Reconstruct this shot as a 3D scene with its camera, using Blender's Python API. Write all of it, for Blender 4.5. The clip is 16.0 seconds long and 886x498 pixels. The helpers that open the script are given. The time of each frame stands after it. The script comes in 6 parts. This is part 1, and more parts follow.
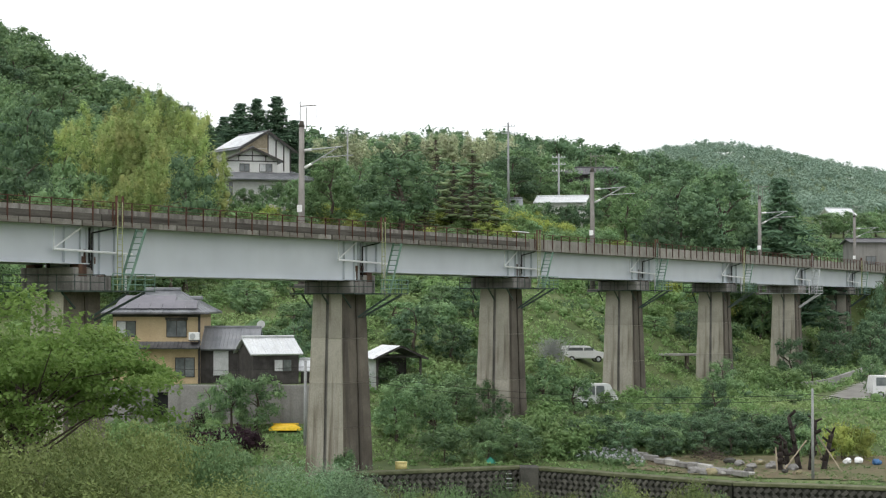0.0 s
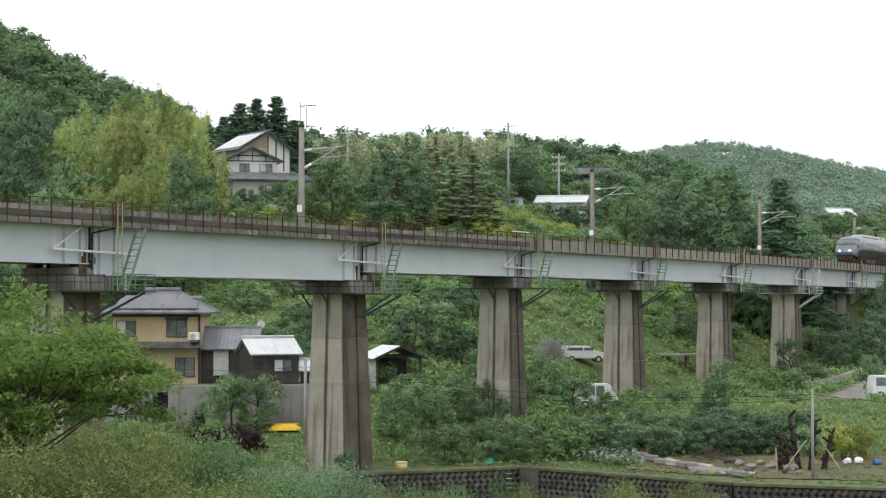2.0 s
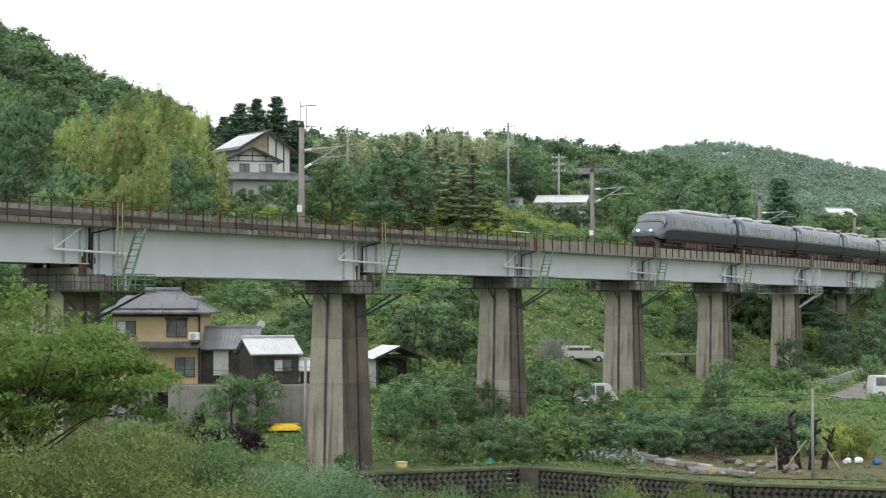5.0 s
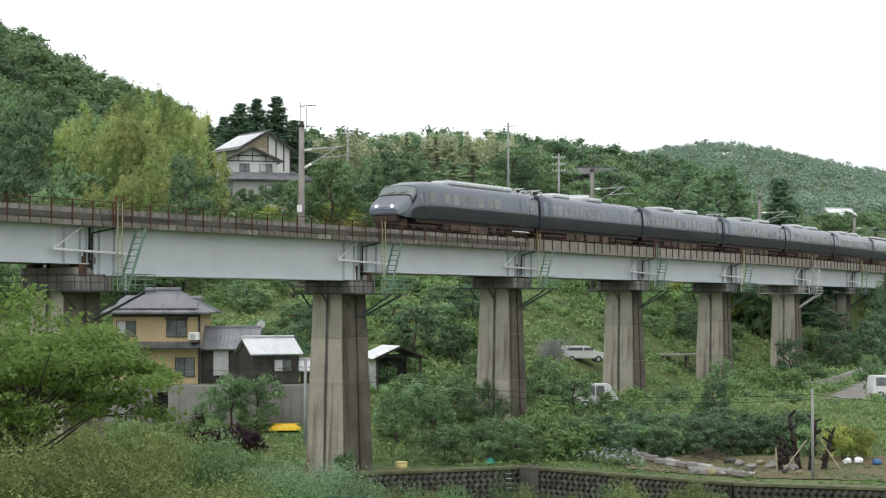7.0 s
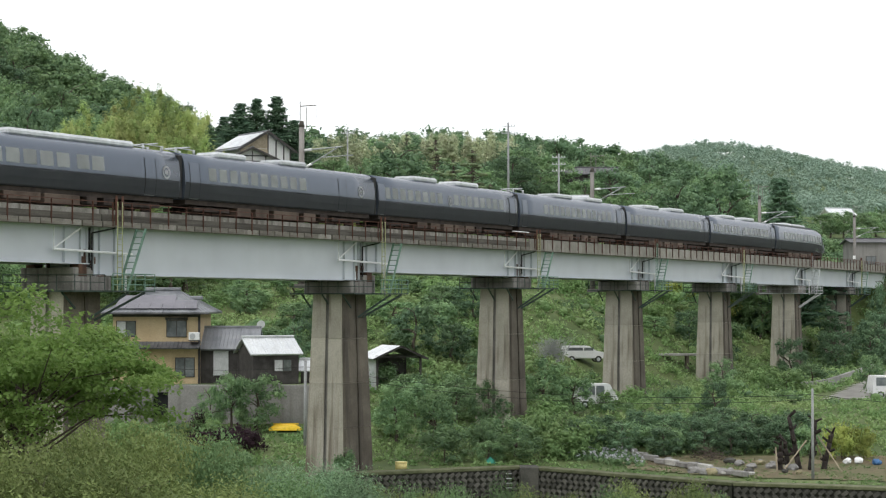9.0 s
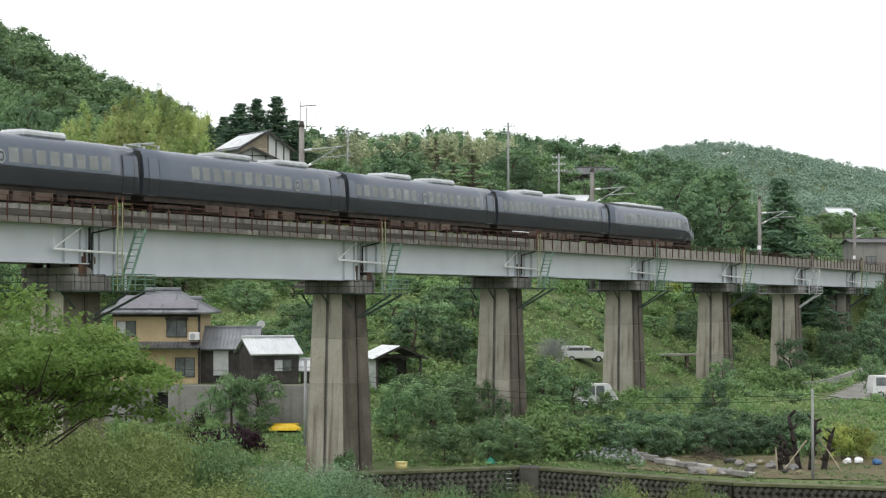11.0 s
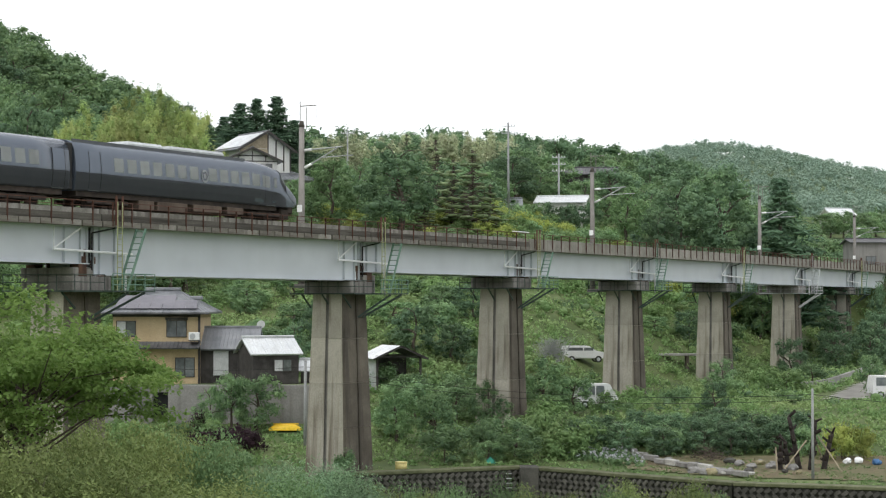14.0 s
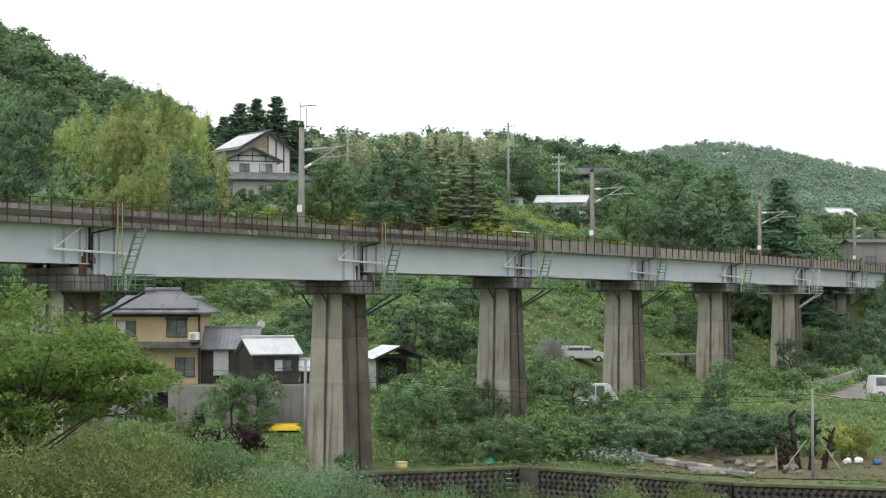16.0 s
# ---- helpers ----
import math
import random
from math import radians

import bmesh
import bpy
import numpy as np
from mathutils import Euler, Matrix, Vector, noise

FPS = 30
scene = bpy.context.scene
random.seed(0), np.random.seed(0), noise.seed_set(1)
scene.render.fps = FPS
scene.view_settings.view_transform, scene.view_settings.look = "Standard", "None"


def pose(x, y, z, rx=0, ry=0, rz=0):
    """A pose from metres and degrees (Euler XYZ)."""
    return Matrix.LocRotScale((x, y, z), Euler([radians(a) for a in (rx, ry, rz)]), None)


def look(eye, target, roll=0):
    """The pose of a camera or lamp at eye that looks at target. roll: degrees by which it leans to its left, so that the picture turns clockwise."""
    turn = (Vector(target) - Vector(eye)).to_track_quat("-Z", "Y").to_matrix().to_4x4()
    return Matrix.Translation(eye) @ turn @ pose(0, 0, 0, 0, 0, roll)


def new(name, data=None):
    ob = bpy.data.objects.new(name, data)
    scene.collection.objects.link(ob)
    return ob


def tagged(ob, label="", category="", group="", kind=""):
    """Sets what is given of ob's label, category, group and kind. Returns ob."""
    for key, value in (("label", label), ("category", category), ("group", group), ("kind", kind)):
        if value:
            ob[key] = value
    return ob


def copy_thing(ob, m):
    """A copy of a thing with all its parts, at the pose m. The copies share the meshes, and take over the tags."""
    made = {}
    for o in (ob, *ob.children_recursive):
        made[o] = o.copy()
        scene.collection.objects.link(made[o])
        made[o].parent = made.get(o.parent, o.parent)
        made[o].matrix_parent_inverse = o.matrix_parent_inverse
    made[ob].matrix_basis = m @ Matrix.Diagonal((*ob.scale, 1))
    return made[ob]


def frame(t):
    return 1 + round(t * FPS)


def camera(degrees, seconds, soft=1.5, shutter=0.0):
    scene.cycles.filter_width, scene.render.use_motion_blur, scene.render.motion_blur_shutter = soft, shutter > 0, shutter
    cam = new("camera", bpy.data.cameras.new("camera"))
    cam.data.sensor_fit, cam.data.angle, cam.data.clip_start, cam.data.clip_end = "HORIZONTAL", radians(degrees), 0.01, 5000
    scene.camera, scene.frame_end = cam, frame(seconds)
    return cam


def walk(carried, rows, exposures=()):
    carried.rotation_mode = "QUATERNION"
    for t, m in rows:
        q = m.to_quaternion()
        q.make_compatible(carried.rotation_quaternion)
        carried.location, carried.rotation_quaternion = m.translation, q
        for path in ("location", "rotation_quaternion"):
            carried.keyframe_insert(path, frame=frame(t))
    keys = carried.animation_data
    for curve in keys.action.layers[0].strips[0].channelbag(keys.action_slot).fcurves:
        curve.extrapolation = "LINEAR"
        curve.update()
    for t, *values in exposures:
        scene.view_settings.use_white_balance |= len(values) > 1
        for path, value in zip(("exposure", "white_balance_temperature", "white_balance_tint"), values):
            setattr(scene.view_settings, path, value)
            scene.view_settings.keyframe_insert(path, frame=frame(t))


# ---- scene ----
FOV = 27.54
cam = camera(FOV, 16.0, soft=1.2)
EYE = Vector((0.0, 0.0, 12.0))
VIEW = look(EYE, EYE + Vector((0.0, math.cos(0.0306), math.sin(0.0306))))
walk(cam, [(0.0, VIEW), (16.0, VIEW)], exposures=[(0.0, 0.12, 6500, 10), (16.0, 0.12, 6500, 10)])

# ---- light: a bright closed overcast ----
SUN_EL, SUN_AZ = radians(58), radians(-140)
world = bpy.data.worlds.new("overcast_sky")
scene.world = world
world.use_nodes = True
wn, wl = world.node_tree.nodes, world.node_tree.links
wn.clear()
w_out = wn.new("ShaderNodeOutputWorld")
w_bg = wn.new("ShaderNodeBackground")
w_sky = wn.new("ShaderNodeTexSky")
w_sky.sky_type = "NISHITA"
w_sky.sun_disc = False
w_sky.sun_elevation, w_sky.sun_rotation = SUN_EL, SUN_AZ
w_mix = wn.new("ShaderNodeMix")
w_mix.data_type = "RGBA"
w_mix.inputs[0].default_value = 0.9
w_mix.inputs[7].default_value = (12.2, 12.4, 12.6, 1)
wl.new(w_sky.outputs[0], w_mix.inputs[6])
wl.new(w_mix.outputs[2], w_bg.inputs[0])
w_bg.inputs[1].default_value = 0.1
wl.new(w_bg.outputs[0], w_out.inputs[0])

sun_data = bpy.data.lights.new("sun", "SUN")
sun_data.energy, sun_data.angle, sun_data.color = 0.9, radians(25), (1.0, 0.97, 0.92)
sun = new("sun", sun_data)
sun.matrix_world = look((0, 0, 0), (math.cos(SUN_EL) * 0.55, math.cos(SUN_EL) * 0.83, -math.sin(SUN_EL)))


# ---- materials ----
def nodes_of(name):
    m = bpy.data.materials.new(name)
    m.use_nodes = True
    n, l = m.node_tree.nodes, m.node_tree.links
    return m, n, l, n["Principled BSDF"]


def ramp(n, lo, hi, a=0.0, b=1.0):
    r = n.new("ShaderNodeMapRange")
    r.inputs[1].default_value, r.inputs[2].default_value = lo, hi
    r.inputs[3].default_value, r.inputs[4].default_value = a, b
    return r


def blend(n, l, fac, a, b, mode="MIX"):
    x = n.new("ShaderNodeMix")
    x.data_type = "RGBA"
    x.blend_type = mode
    for i, v in ((0, fac), (6, a), (7, b)):
        if isinstance(v, bpy.types.NodeSocket):
            l.new(v, x.inputs[i])
        elif i == 0:
            x.inputs[0].default_value = v
        else:
            x.inputs[i].default_value = (*v, 1)
    return x.outputs[2]


def noise_of(n, l, scale, stretch=(1, 1, 1), detail=4.0, space="Object"):
    c = n.new("ShaderNodeTexCoord")
    mp = n.new("ShaderNodeMapping")
    mp.inputs[3].default_value = stretch
    t = n.new("ShaderNodeTexNoise")
    t.inputs["Scale"].default_value, t.inputs["Detail"].default_value = scale, detail
    l.new(c.outputs[space], mp.inputs[0])
    l.new(mp.outputs[0], t.inputs["Vector"])
    return t.outputs[0]


def solid(name, a, b, scale=1.5, rough=0.7, metal=0.0, grain=25.0, bump=0.15, streak=None, streak_amount=0.6,
          stretch=(1, 1, 1), vary=0.12, spec=0.4, speck=0.16):
    """Two colours at a large scale, grain at a small one, and optional vertical streaks."""
    m, n, l, p = nodes_of(name)
    big = ramp(n, 0.35, 0.65)
    l.new(noise_of(n, l, scale, stretch), big.inputs[0])
    col = blend(n, l, big.outputs[0], a, b)
    fine = noise_of(n, l, grain)
    fr = ramp(n, 0.3, 0.7, 1 - speck * 1.1, 1 + speck * 0.9)
    l.new(fine, fr.inputs[0])
    col = blend(n, l, 1.0, col, fr.outputs[0], "MULTIPLY")
    if streak:
        st = ramp(n, 0.5, 0.7, 0.0, streak_amount)
        l.new(noise_of(n, l, 2.6, (1, 1, 0.06), 5.0), st.inputs[0])
        col = blend(n, l, st.outputs[0], col, streak)
    if vary:
        oi = n.new("ShaderNodeObjectInfo")
        vr = ramp(n, 0, 1, 1 - vary, 1 + vary)
        l.new(oi.outputs["Random"], vr.inputs[0])
        col = blend(n, l, 1.0, col, vr.outputs[0], "MULTIPLY")
    l.new(col, p.inputs["Base Color"])
    p.inputs["Roughness"].default_value, p.inputs["Metallic"].default_value = rough, metal
    p.inputs["Specular IOR Level"].default_value = spec
    if bump:
        bp = n.new("ShaderNodeBump")
        bp.inputs["Strength"].default_value, bp.inputs["Distance"].default_value = bump, 0.02
        l.new(fine, bp.inputs["Height"])
        l.new(bp.outputs[0], p.inputs["Normal"])
    return m


def foliage(name, dark, light, tip, big=0.12, rough=0.6, trans=0.25):
    """Leaves: colour varies leaf by leaf, plant by plant and over the crown."""
    dark, light, tip = (tuple(v * k for v, k in zip(c, (1.0, 1.0, 1.07))) for c in (dark, light, tip))
    m, n, l, p = nodes_of(name)
    geo = n.new("ShaderNodeNewGeometry")
    oi = n.new("ShaderNodeObjectInfo")
    isl = ramp(n, 0, 1, 0.12, 0.88)
    l.new(geo.outputs["Random Per Island"], isl.inputs[0])
    col = blend(n, l, isl.outputs[0], dark, light)
    r = ramp(n, 0.42, 0.7, 0.0, 0.8)
    l.new(noise_of(n, l, big * 4), r.inputs[0])
    col = blend(n, l, r.outputs[0], col, tip)
    v = ramp(n, 0, 1, 0.72, 1.3)
    l.new(oi.outputs["Random"], v.inputs[0])
    col = blend(n, l, 1.0, col, v.outputs[0], "MULTIPLY")
    l.new(col, p.inputs["Base Color"])
    p.inputs["Roughness"].default_value = rough
    p.inputs["Specular IOR Level"].default_value = 0.15
    tr = n.new("ShaderNodeBsdfTranslucent")
    l.new(col, tr.inputs[0])
    mx = n.new("ShaderNodeMixShader")
    mx.inputs[0].default_value = trans
    l.new(p.outputs[0], mx.inputs[1])
    l.new(tr.outputs[0], mx.inputs[2])
    l.new(mx.outputs[0], n["Material Output"].inputs[0])
    return m


def glow(name, colour, strength):
    m, n, l, p = nodes_of(name)
    p.inputs["Base Color"].default_value = (*colour, 1)
    p.inputs["Emission Color"].default_value = (*colour, 1)
    p.inputs["Emission Strength"].default_value = strength
    return m


M_CONC = solid("weathered_concrete", (0.375, 0.345, 0.285), (0.50, 0.465, 0.395), 0.5, 0.9, 0, 14, 0.3, (0.13, 0.10, 0.07), 0.78)
M_CONC_DARK = solid("dark_streaked_concrete", (0.085, 0.072, 0.056), (0.15, 0.13, 0.105), 0.6, 0.9, 0, 14, 0.3, (0.04, 0.034, 0.03), 0.7)
M_CAP = solid("dark_grey_concrete", (0.15, 0.14, 0.13), (0.27, 0.255, 0.235), 0.7, 0.9, 0, 14, 0.3, (0.06, 0.055, 0.05), 0.8)
M_EDGE = solid("deck_edge_concrete", (0.20, 0.187, 0.165), (0.36, 0.34, 0.31), 1.2, 0.9, 0, 12, 0.3, (0.07, 0.055, 0.045), 0.8)
M_EDGE_PALE = solid("pale_parapet_concrete", (0.23, 0.215, 0.19), (0.325, 0.307, 0.275), 1.0, 0.9, 0, 12, 0.3, (0.16, 0.12, 0.09), 0.6)
M_TROUGH = solid("rust_stained_trough", (0.046, 0.040, 0.034), (0.128, 0.117, 0.102), 1.1, 0.9, 0, 16, 0.3, None, 0, (0.35, 1, 5), 0.1)
M_GIRDER = solid("pale_grey_girder_paint", (0.505, 0.535, 0.57), (0.55, 0.58, 0.61), 0.12, 0.5, 0, 0.6, 0.0, (0.50, 0.53, 0.54), 0.25, (1, 1, 1), 0.02, 0.4, 0.04)
M_RUST = solid("rusted_steel", (0.075, 0.035, 0.026), (0.14, 0.065, 0.045), 2.0, 0.85, 0.1, 30, 0.3)
M_RUSTPATCH = solid("rusty_bearing_steel", (0.05, 0.03, 0.022), (0.13, 0.07, 0.045), 2.0, 0.9, 0.1, 30, 0.3)
M_GREEN = solid("green_ladder_paint", (0.10, 0.19, 0.145), (0.17, 0.28, 0.21), 1.5, 0.6, 0.0, 20, 0.1)
M_YELLOWG = solid("faded_yellow_green_paint", (0.34, 0.36, 0.17), (0.42, 0.44, 0.26), 1.5, 0.6, 0.0, 20, 0.1)
M_GALV = solid("galvanised_steel", (0.42, 0.44, 0.45), (0.55, 0.57, 0.58), 2.0, 0.5, 0.3, 20, 0.1)
M_DKGREEN = solid("dark_green_platform_steel", (0.03, 0.05, 0.045), (0.06, 0.085, 0.07), 1.5, 0.7, 0, 20, 0.1)
M_MAST = solid("concrete_mast", (0.215, 0.20, 0.185), (0.29, 0.275, 0.26), 0.8, 0.9, 0, 18, 0.2, (0.14, 0.12, 0.1), 0.5)
M_POLE = solid("grey_pole_concrete", (0.30, 0.31, 0.31), (0.38, 0.385, 0.38), 0.8, 0.9, 0, 18, 0.2)
M_WHITE = solid("white_paint", (0.74, 0.75, 0.75), (0.82, 0.82, 0.82), 1.0, 0.5, 0, 20, 0.05)
M_BLOCK = solid("stained_edge_block", (0.09, 0.08, 0.066), (0.205, 0.19, 0.165), 0.9, 0.9, 0, 12, 0.3, None, 0, (0.5, 1, 3), 0.13)
# Black for rubber and seams, and for the shade in the girder gaps.
M_BLACK = solid("black_rubber_and_shade", (0.012, 0.012, 0.013), (0.025, 0.025, 0.026), 3.0, 0.7, 0, 30, 0.1)
M_RAIL = solid("rail_steel", (0.16, 0.10, 0.07), (0.22, 0.15, 0.11), 2.0, 0.5, 0.7, 30, 0.1)
M_BALLAST = solid("track_ballast", (0.20, 0.175, 0.15), (0.36, 0.33, 0.30), 9.0, 0.95, 0, 28, 1.0)

M_TRAIN = solid("dark_gunmetal_car_paint", (0.102, 0.122, 0.156), (0.110, 0.130, 0.164), 0.3, 0.27, 0.4, 2, 0.0, None, 0, (1, 1, 1), 0.02, 0.55, 0.02)
# Shade of the down-facing side put into colour; roof walk and trim share it.
M_TRAIN_LOW = solid("side_shade_and_trim_paint", (0.074, 0.081, 0.092), (0.084, 0.091, 0.102), 0.5, 0.5, 0.1, 2, 0.0, None, 0, (1, 1, 1), 0.03, 0.4, 0.04)
M_TROOF = solid("silver_grey_roof_unit", (0.44, 0.46, 0.47), (0.50, 0.52, 0.53), 0.8, 0.4, 0.3, 3, 0.0)
# Base colour holds both grey curtains and reflected sky.
M_TGLASS = solid("sky_pale_curtained_glass", (0.42, 0.445, 0.44), (0.48, 0.505, 0.50), 0.9, 0.3, 0.0, 5, 0.0, None, 0, (1, 1, 1), 0.1, 0.7, speck=0.02)
# The sky's reflection is painted into this pale glass colour.
M_SCREEN = solid("sky_pale_windscreen_glass", (0.36, 0.42, 0.405), (0.44, 0.49, 0.475), 0.9, 0.06, 0.1, 5, 0.0, None, 0, (1, 1, 1), 0.0, 0.9, speck=0.02)
M_TFACE = solid("silver_grey_front_paint", (0.34, 0.37, 0.415), (0.38, 0.41, 0.455), 0.5, 0.35, 0.5, 8, 0.0, None, 0, (1, 1, 1), 0.0, speck=0.02)
M_UNDER = solid("brown_dusty_underframe", (0.028, 0.022, 0.019), (0.065, 0.05, 0.042), 2.0, 0.9, 0.1, 20, 0.2)
M_UNDERBOX = solid("rust_brown_equipment_box", (0.08, 0.058, 0.045), (0.15, 0.115, 0.09), 1.2, 0.85, 0.1, 20, 0.2)
M_LOGO = solid("pale_emblem_paint", (0.56, 0.57, 0.58), (0.62, 0.63, 0.64), 2.0, 0.5, 0, 20, 0.0)
M_HEADLIGHT = glow("lit_headlamp", (0.88, 0.84, 1.0), 8.0)


# ---- building helpers ----
def link_mesh(name, mesh, material, parent=None, label="", m=None):
    if material and not mesh.materials:
        mesh.materials.append(material)
    ob = new(name, mesh)
    if m is not None:
        ob.matrix_basis = m
    if parent is not None:
        ob.parent = parent
    if label:
        ob["label"] = label
    return ob


def part(name, bm, material, parent=None, label="", m=None):
    mesh = bpy.data.meshes.new(name)
    bmesh.ops.recalc_face_normals(bm, faces=bm.faces)
    bm.to_mesh(mesh)
    bm.free()
    return link_mesh(name, mesh, material, parent, label, m)


def np_mesh(name, verts, quads):
    me = bpy.data.meshes.new(name)
    verts, quads = np.asarray(verts, dtype=np.float32), np.asarray(quads, dtype=np.int32)
    k = quads.shape[1]
    me.vertices.add(len(verts))
    me.vertices.foreach_set("co", verts.ravel())
    me.loops.add(quads.size)
    me.loops.foreach_set("vertex_index", quads.ravel())
    me.polygons.add(len(quads))
    me.polygons.foreach_set("loop_start", np.arange(0, quads.size, k, dtype=np.int32))
    me.update(calc_edges=True)
    me.validate()
    return me


def thing(name, label, category, m=None, group="", kind=""):
    e = new(name)
    e.empty_display_size = 0.5
    if m is not None:
        e.matrix_basis = m
    return tagged(e, label, category, group, kind)


def box(bm, x0, x1, y0, y1, z0, z1, bevel=0.0):
    v = [bm.verts.new(c) for c in ((x0, y0, z0), (x1, y0, z0), (x1, y1, z0), (x0, y1, z0),
                                   (x0, y0, z1), (x1, y0, z1), (x1, y1, z1), (x0, y1, z1))]
    fs = [bm.faces.new([v[i] for i in f]) for f in ((3, 2, 1, 0), (4, 5, 6, 7), (0, 1, 5, 4), (1, 2, 6, 5), (2, 3, 7, 6), (3, 0, 4, 7))]
    if bevel:
        es = {e for f in fs for e in f.edges}
        bmesh.ops.bevel(bm, geom=list(es), offset=bevel, segments=1, affect="EDGES")
    return bm


def boxed(*a, **k):
    return box(bmesh.new(), *a, **k)


def tube(bm, p, q, r0, r1=None, n=8, cap=True):
    p, q = Vector(p), Vector(q)
    r1 = r0 if r1 is None else r1
    d = (q - p).normalized()
    u = d.orthogonal().normalized()
    w = d.cross(u)
    rings = []
    for c, r in ((p, r0), (q, r1)):
        rings.append([bm.verts.new(c + r * (math.cos(6.28319 * i / n) * u + math.sin(6.28319 * i / n) * w)) for i in range(n)])
    for i in range(n):
        f = bm.faces.new((rings[0][i], rings[0][(i + 1) % n], rings[1][(i + 1) % n], rings[1][i]))
        f.smooth = n > 6
    if cap:
        bm.faces.new(rings[0][::-1])
        bm.faces.new(rings[1])
    return bm


def tubed(*a, **k):
    return tube(bmesh.new(), *a, **k)


def beam(bm, p, q, w, h):
    """A bar of w by h from p to q, its h upright."""
    p, q = Vector(p), Vector(q)
    d = (q - p).normalized()
    side = d.cross(Vector((0, 0, 1)))
    side = side.normalized() if side.length > 1e-4 else Vector((1, 0, 0))
    up = side.cross(d)
    a = [[bm.verts.new(c + side * sx * w / 2 + up * sz * h / 2) for sx, sz in ((-1, -1), (1, -1), (1, 1), (-1, 1))] for c in (p, q)]
    for i in range(4):
        bm.faces.new((a[0][i], a[0][(i + 1) % 4], a[1][(i + 1) % 4], a[1][i]))
    bm.faces.new(a[0][::-1])
    bm.faces.new(a[1])
    return bm


def beamed(*a):
    return beam(bmesh.new(), *a)


def prism(bm, outline, y0, y1):
    """An outline of (x, z) points drawn out from y0 to y1."""
    a = [bm.verts.new((x, y0, z)) for x, z in outline]
    b = [bm.verts.new((x, y1, z)) for x, z in outline]
    k = len(a)
    bm.faces.new(a)
    bm.faces.new(b[::-1])
    for i in range(k):
        bm.faces.new((a[i], a[(i + 1) % k], b[(i + 1) % k], b[i]))
    return bm


# ---- the railway line in plan ----
LINE_S = np.arange(-240.0, 420.0, 1.0)
LINE_H = 0.5239188 - 0.0003225 * LINE_S - 0.0005917 * np.clip(LINE_S - 90.0, 0, None)
_dx, _dy = np.sin(LINE_H), np.cos(LINE_H)
LINE_X = np.concatenate([[0], np.cumsum((_dx[1:] + _dx[:-1]) / 2)])
LINE_Y = np.concatenate([[0], np.cumsum((_dy[1:] + _dy[:-1]) / 2)])
LINE_X += -18.862 - LINE_X[240] - 1.46 * np.cos(LINE_H)
LINE_Y += 89.606 - LINE_Y[240] + 1.46 * np.sin(LINE_H)
RAIL_Z = 16.74


def on_line(s):
    """The centre line at station s: x, y and heading."""
    return float(np.interp(s, LINE_S, LINE_X)), float(np.interp(s, LINE_S, LINE_Y)), float(np.interp(s, LINE_S, LINE_H))


def line_pose(s, z=0.0):
    """x along the line away from the eye's side, y to its far side."""
    x, y, h = on_line(s)
    return pose(x, y, z, 0, 0, 90 - math.degrees(h))


def smooth(a, b, v):
    t = np.clip((v - a) / (b - a), 0, 1)
    return t * t * (3 - 2 * t)


# ---- ground ----
WALL_X, WALL_Y = np.array([-400, -3.65, 5.12, 17.04, 25.2, 60, 400.0]), np.array([104, 112.8, 116.7, 106.0, 103.2, 92, 70.0])


def ground(x, y):
    x, y = np.asarray(x, float), np.asarray(y, float)
    wy = np.interp(x, WALL_X, WALL_Y)
    low = np.interp(y, [-300, -60, 0, 15, 60, 82, 94, 400], [30, 16, 10.4, 9.2, 3.4, 0.2, -1.4, -1.4])
    low = low + 1.6 * smooth(-2, -14, x) * smooth(70, 95, y)
    ye = np.maximum(y - np.clip(1.75 * np.clip(x - 10, 0, None), 0, 105), 100)
    up = np.interp(ye, [100, 118, 125, 131, 140, 150, 158, 170, 180, 205, 230, 280, 330, 450, 560, 1500],
                   [1.5, 1.55, 2.3, 2.9, 3.8, 5.0, 7.6, 11.0, 13.2, 18.5, 23.5, 30, 33, 34, 30, 30])
    floor = np.interp(y, [100, 118, 125, 131, 140, 165, 200, 225, 260], [1.5, 1.55, 2.3, 2.9, 3.9, 4.2, 4.8, 6.8, 9.0])
    up = np.maximum(up, floor)
    terrace = smooth(134.0, 134.7, y) * smooth(-6.5, -7.5, x) * smooth(152, 149, y)
    up = np.maximum(up, up * (1 - terrace) + 5.95 * terrace)
    z = low + (up - low) * smooth(wy - 0.1, wy + 0.8, y)
    z = z + 0.50 * np.clip(-x - 38, 0, 70) * smooth(175, 285, y)
    far = 37.2 + 31.1 * np.exp(-((x - 92) / np.where(x < 92, 79.4, 55.1)) ** 2) + 18.7 * smooth(67, 170, x) + 16 * smooth(20, -160, x)
    z = z + (far - 30) * smooth(470, 740, y) * (1 - 0.4 * smooth(800, 1500, y))
    # the line's bank past the last span
    for st in (170, 185, 200, 215, 230, 250, 270, 290, 310, 330):
        cx, cy, h = on_line(st)
        along = (x - cx) * math.sin(h) + (y - cy) * math.cos(h)
        off = np.abs(-(x - cx) * math.cos(h) + (y - cy) * math.sin(h))
        w = smooth(13, 3.4, off) * smooth(16, 8, np.abs(along))
        z = z * (1 - w) + (16.0) * w
    return z


def gz(x, y):
    return float(ground(x, y))


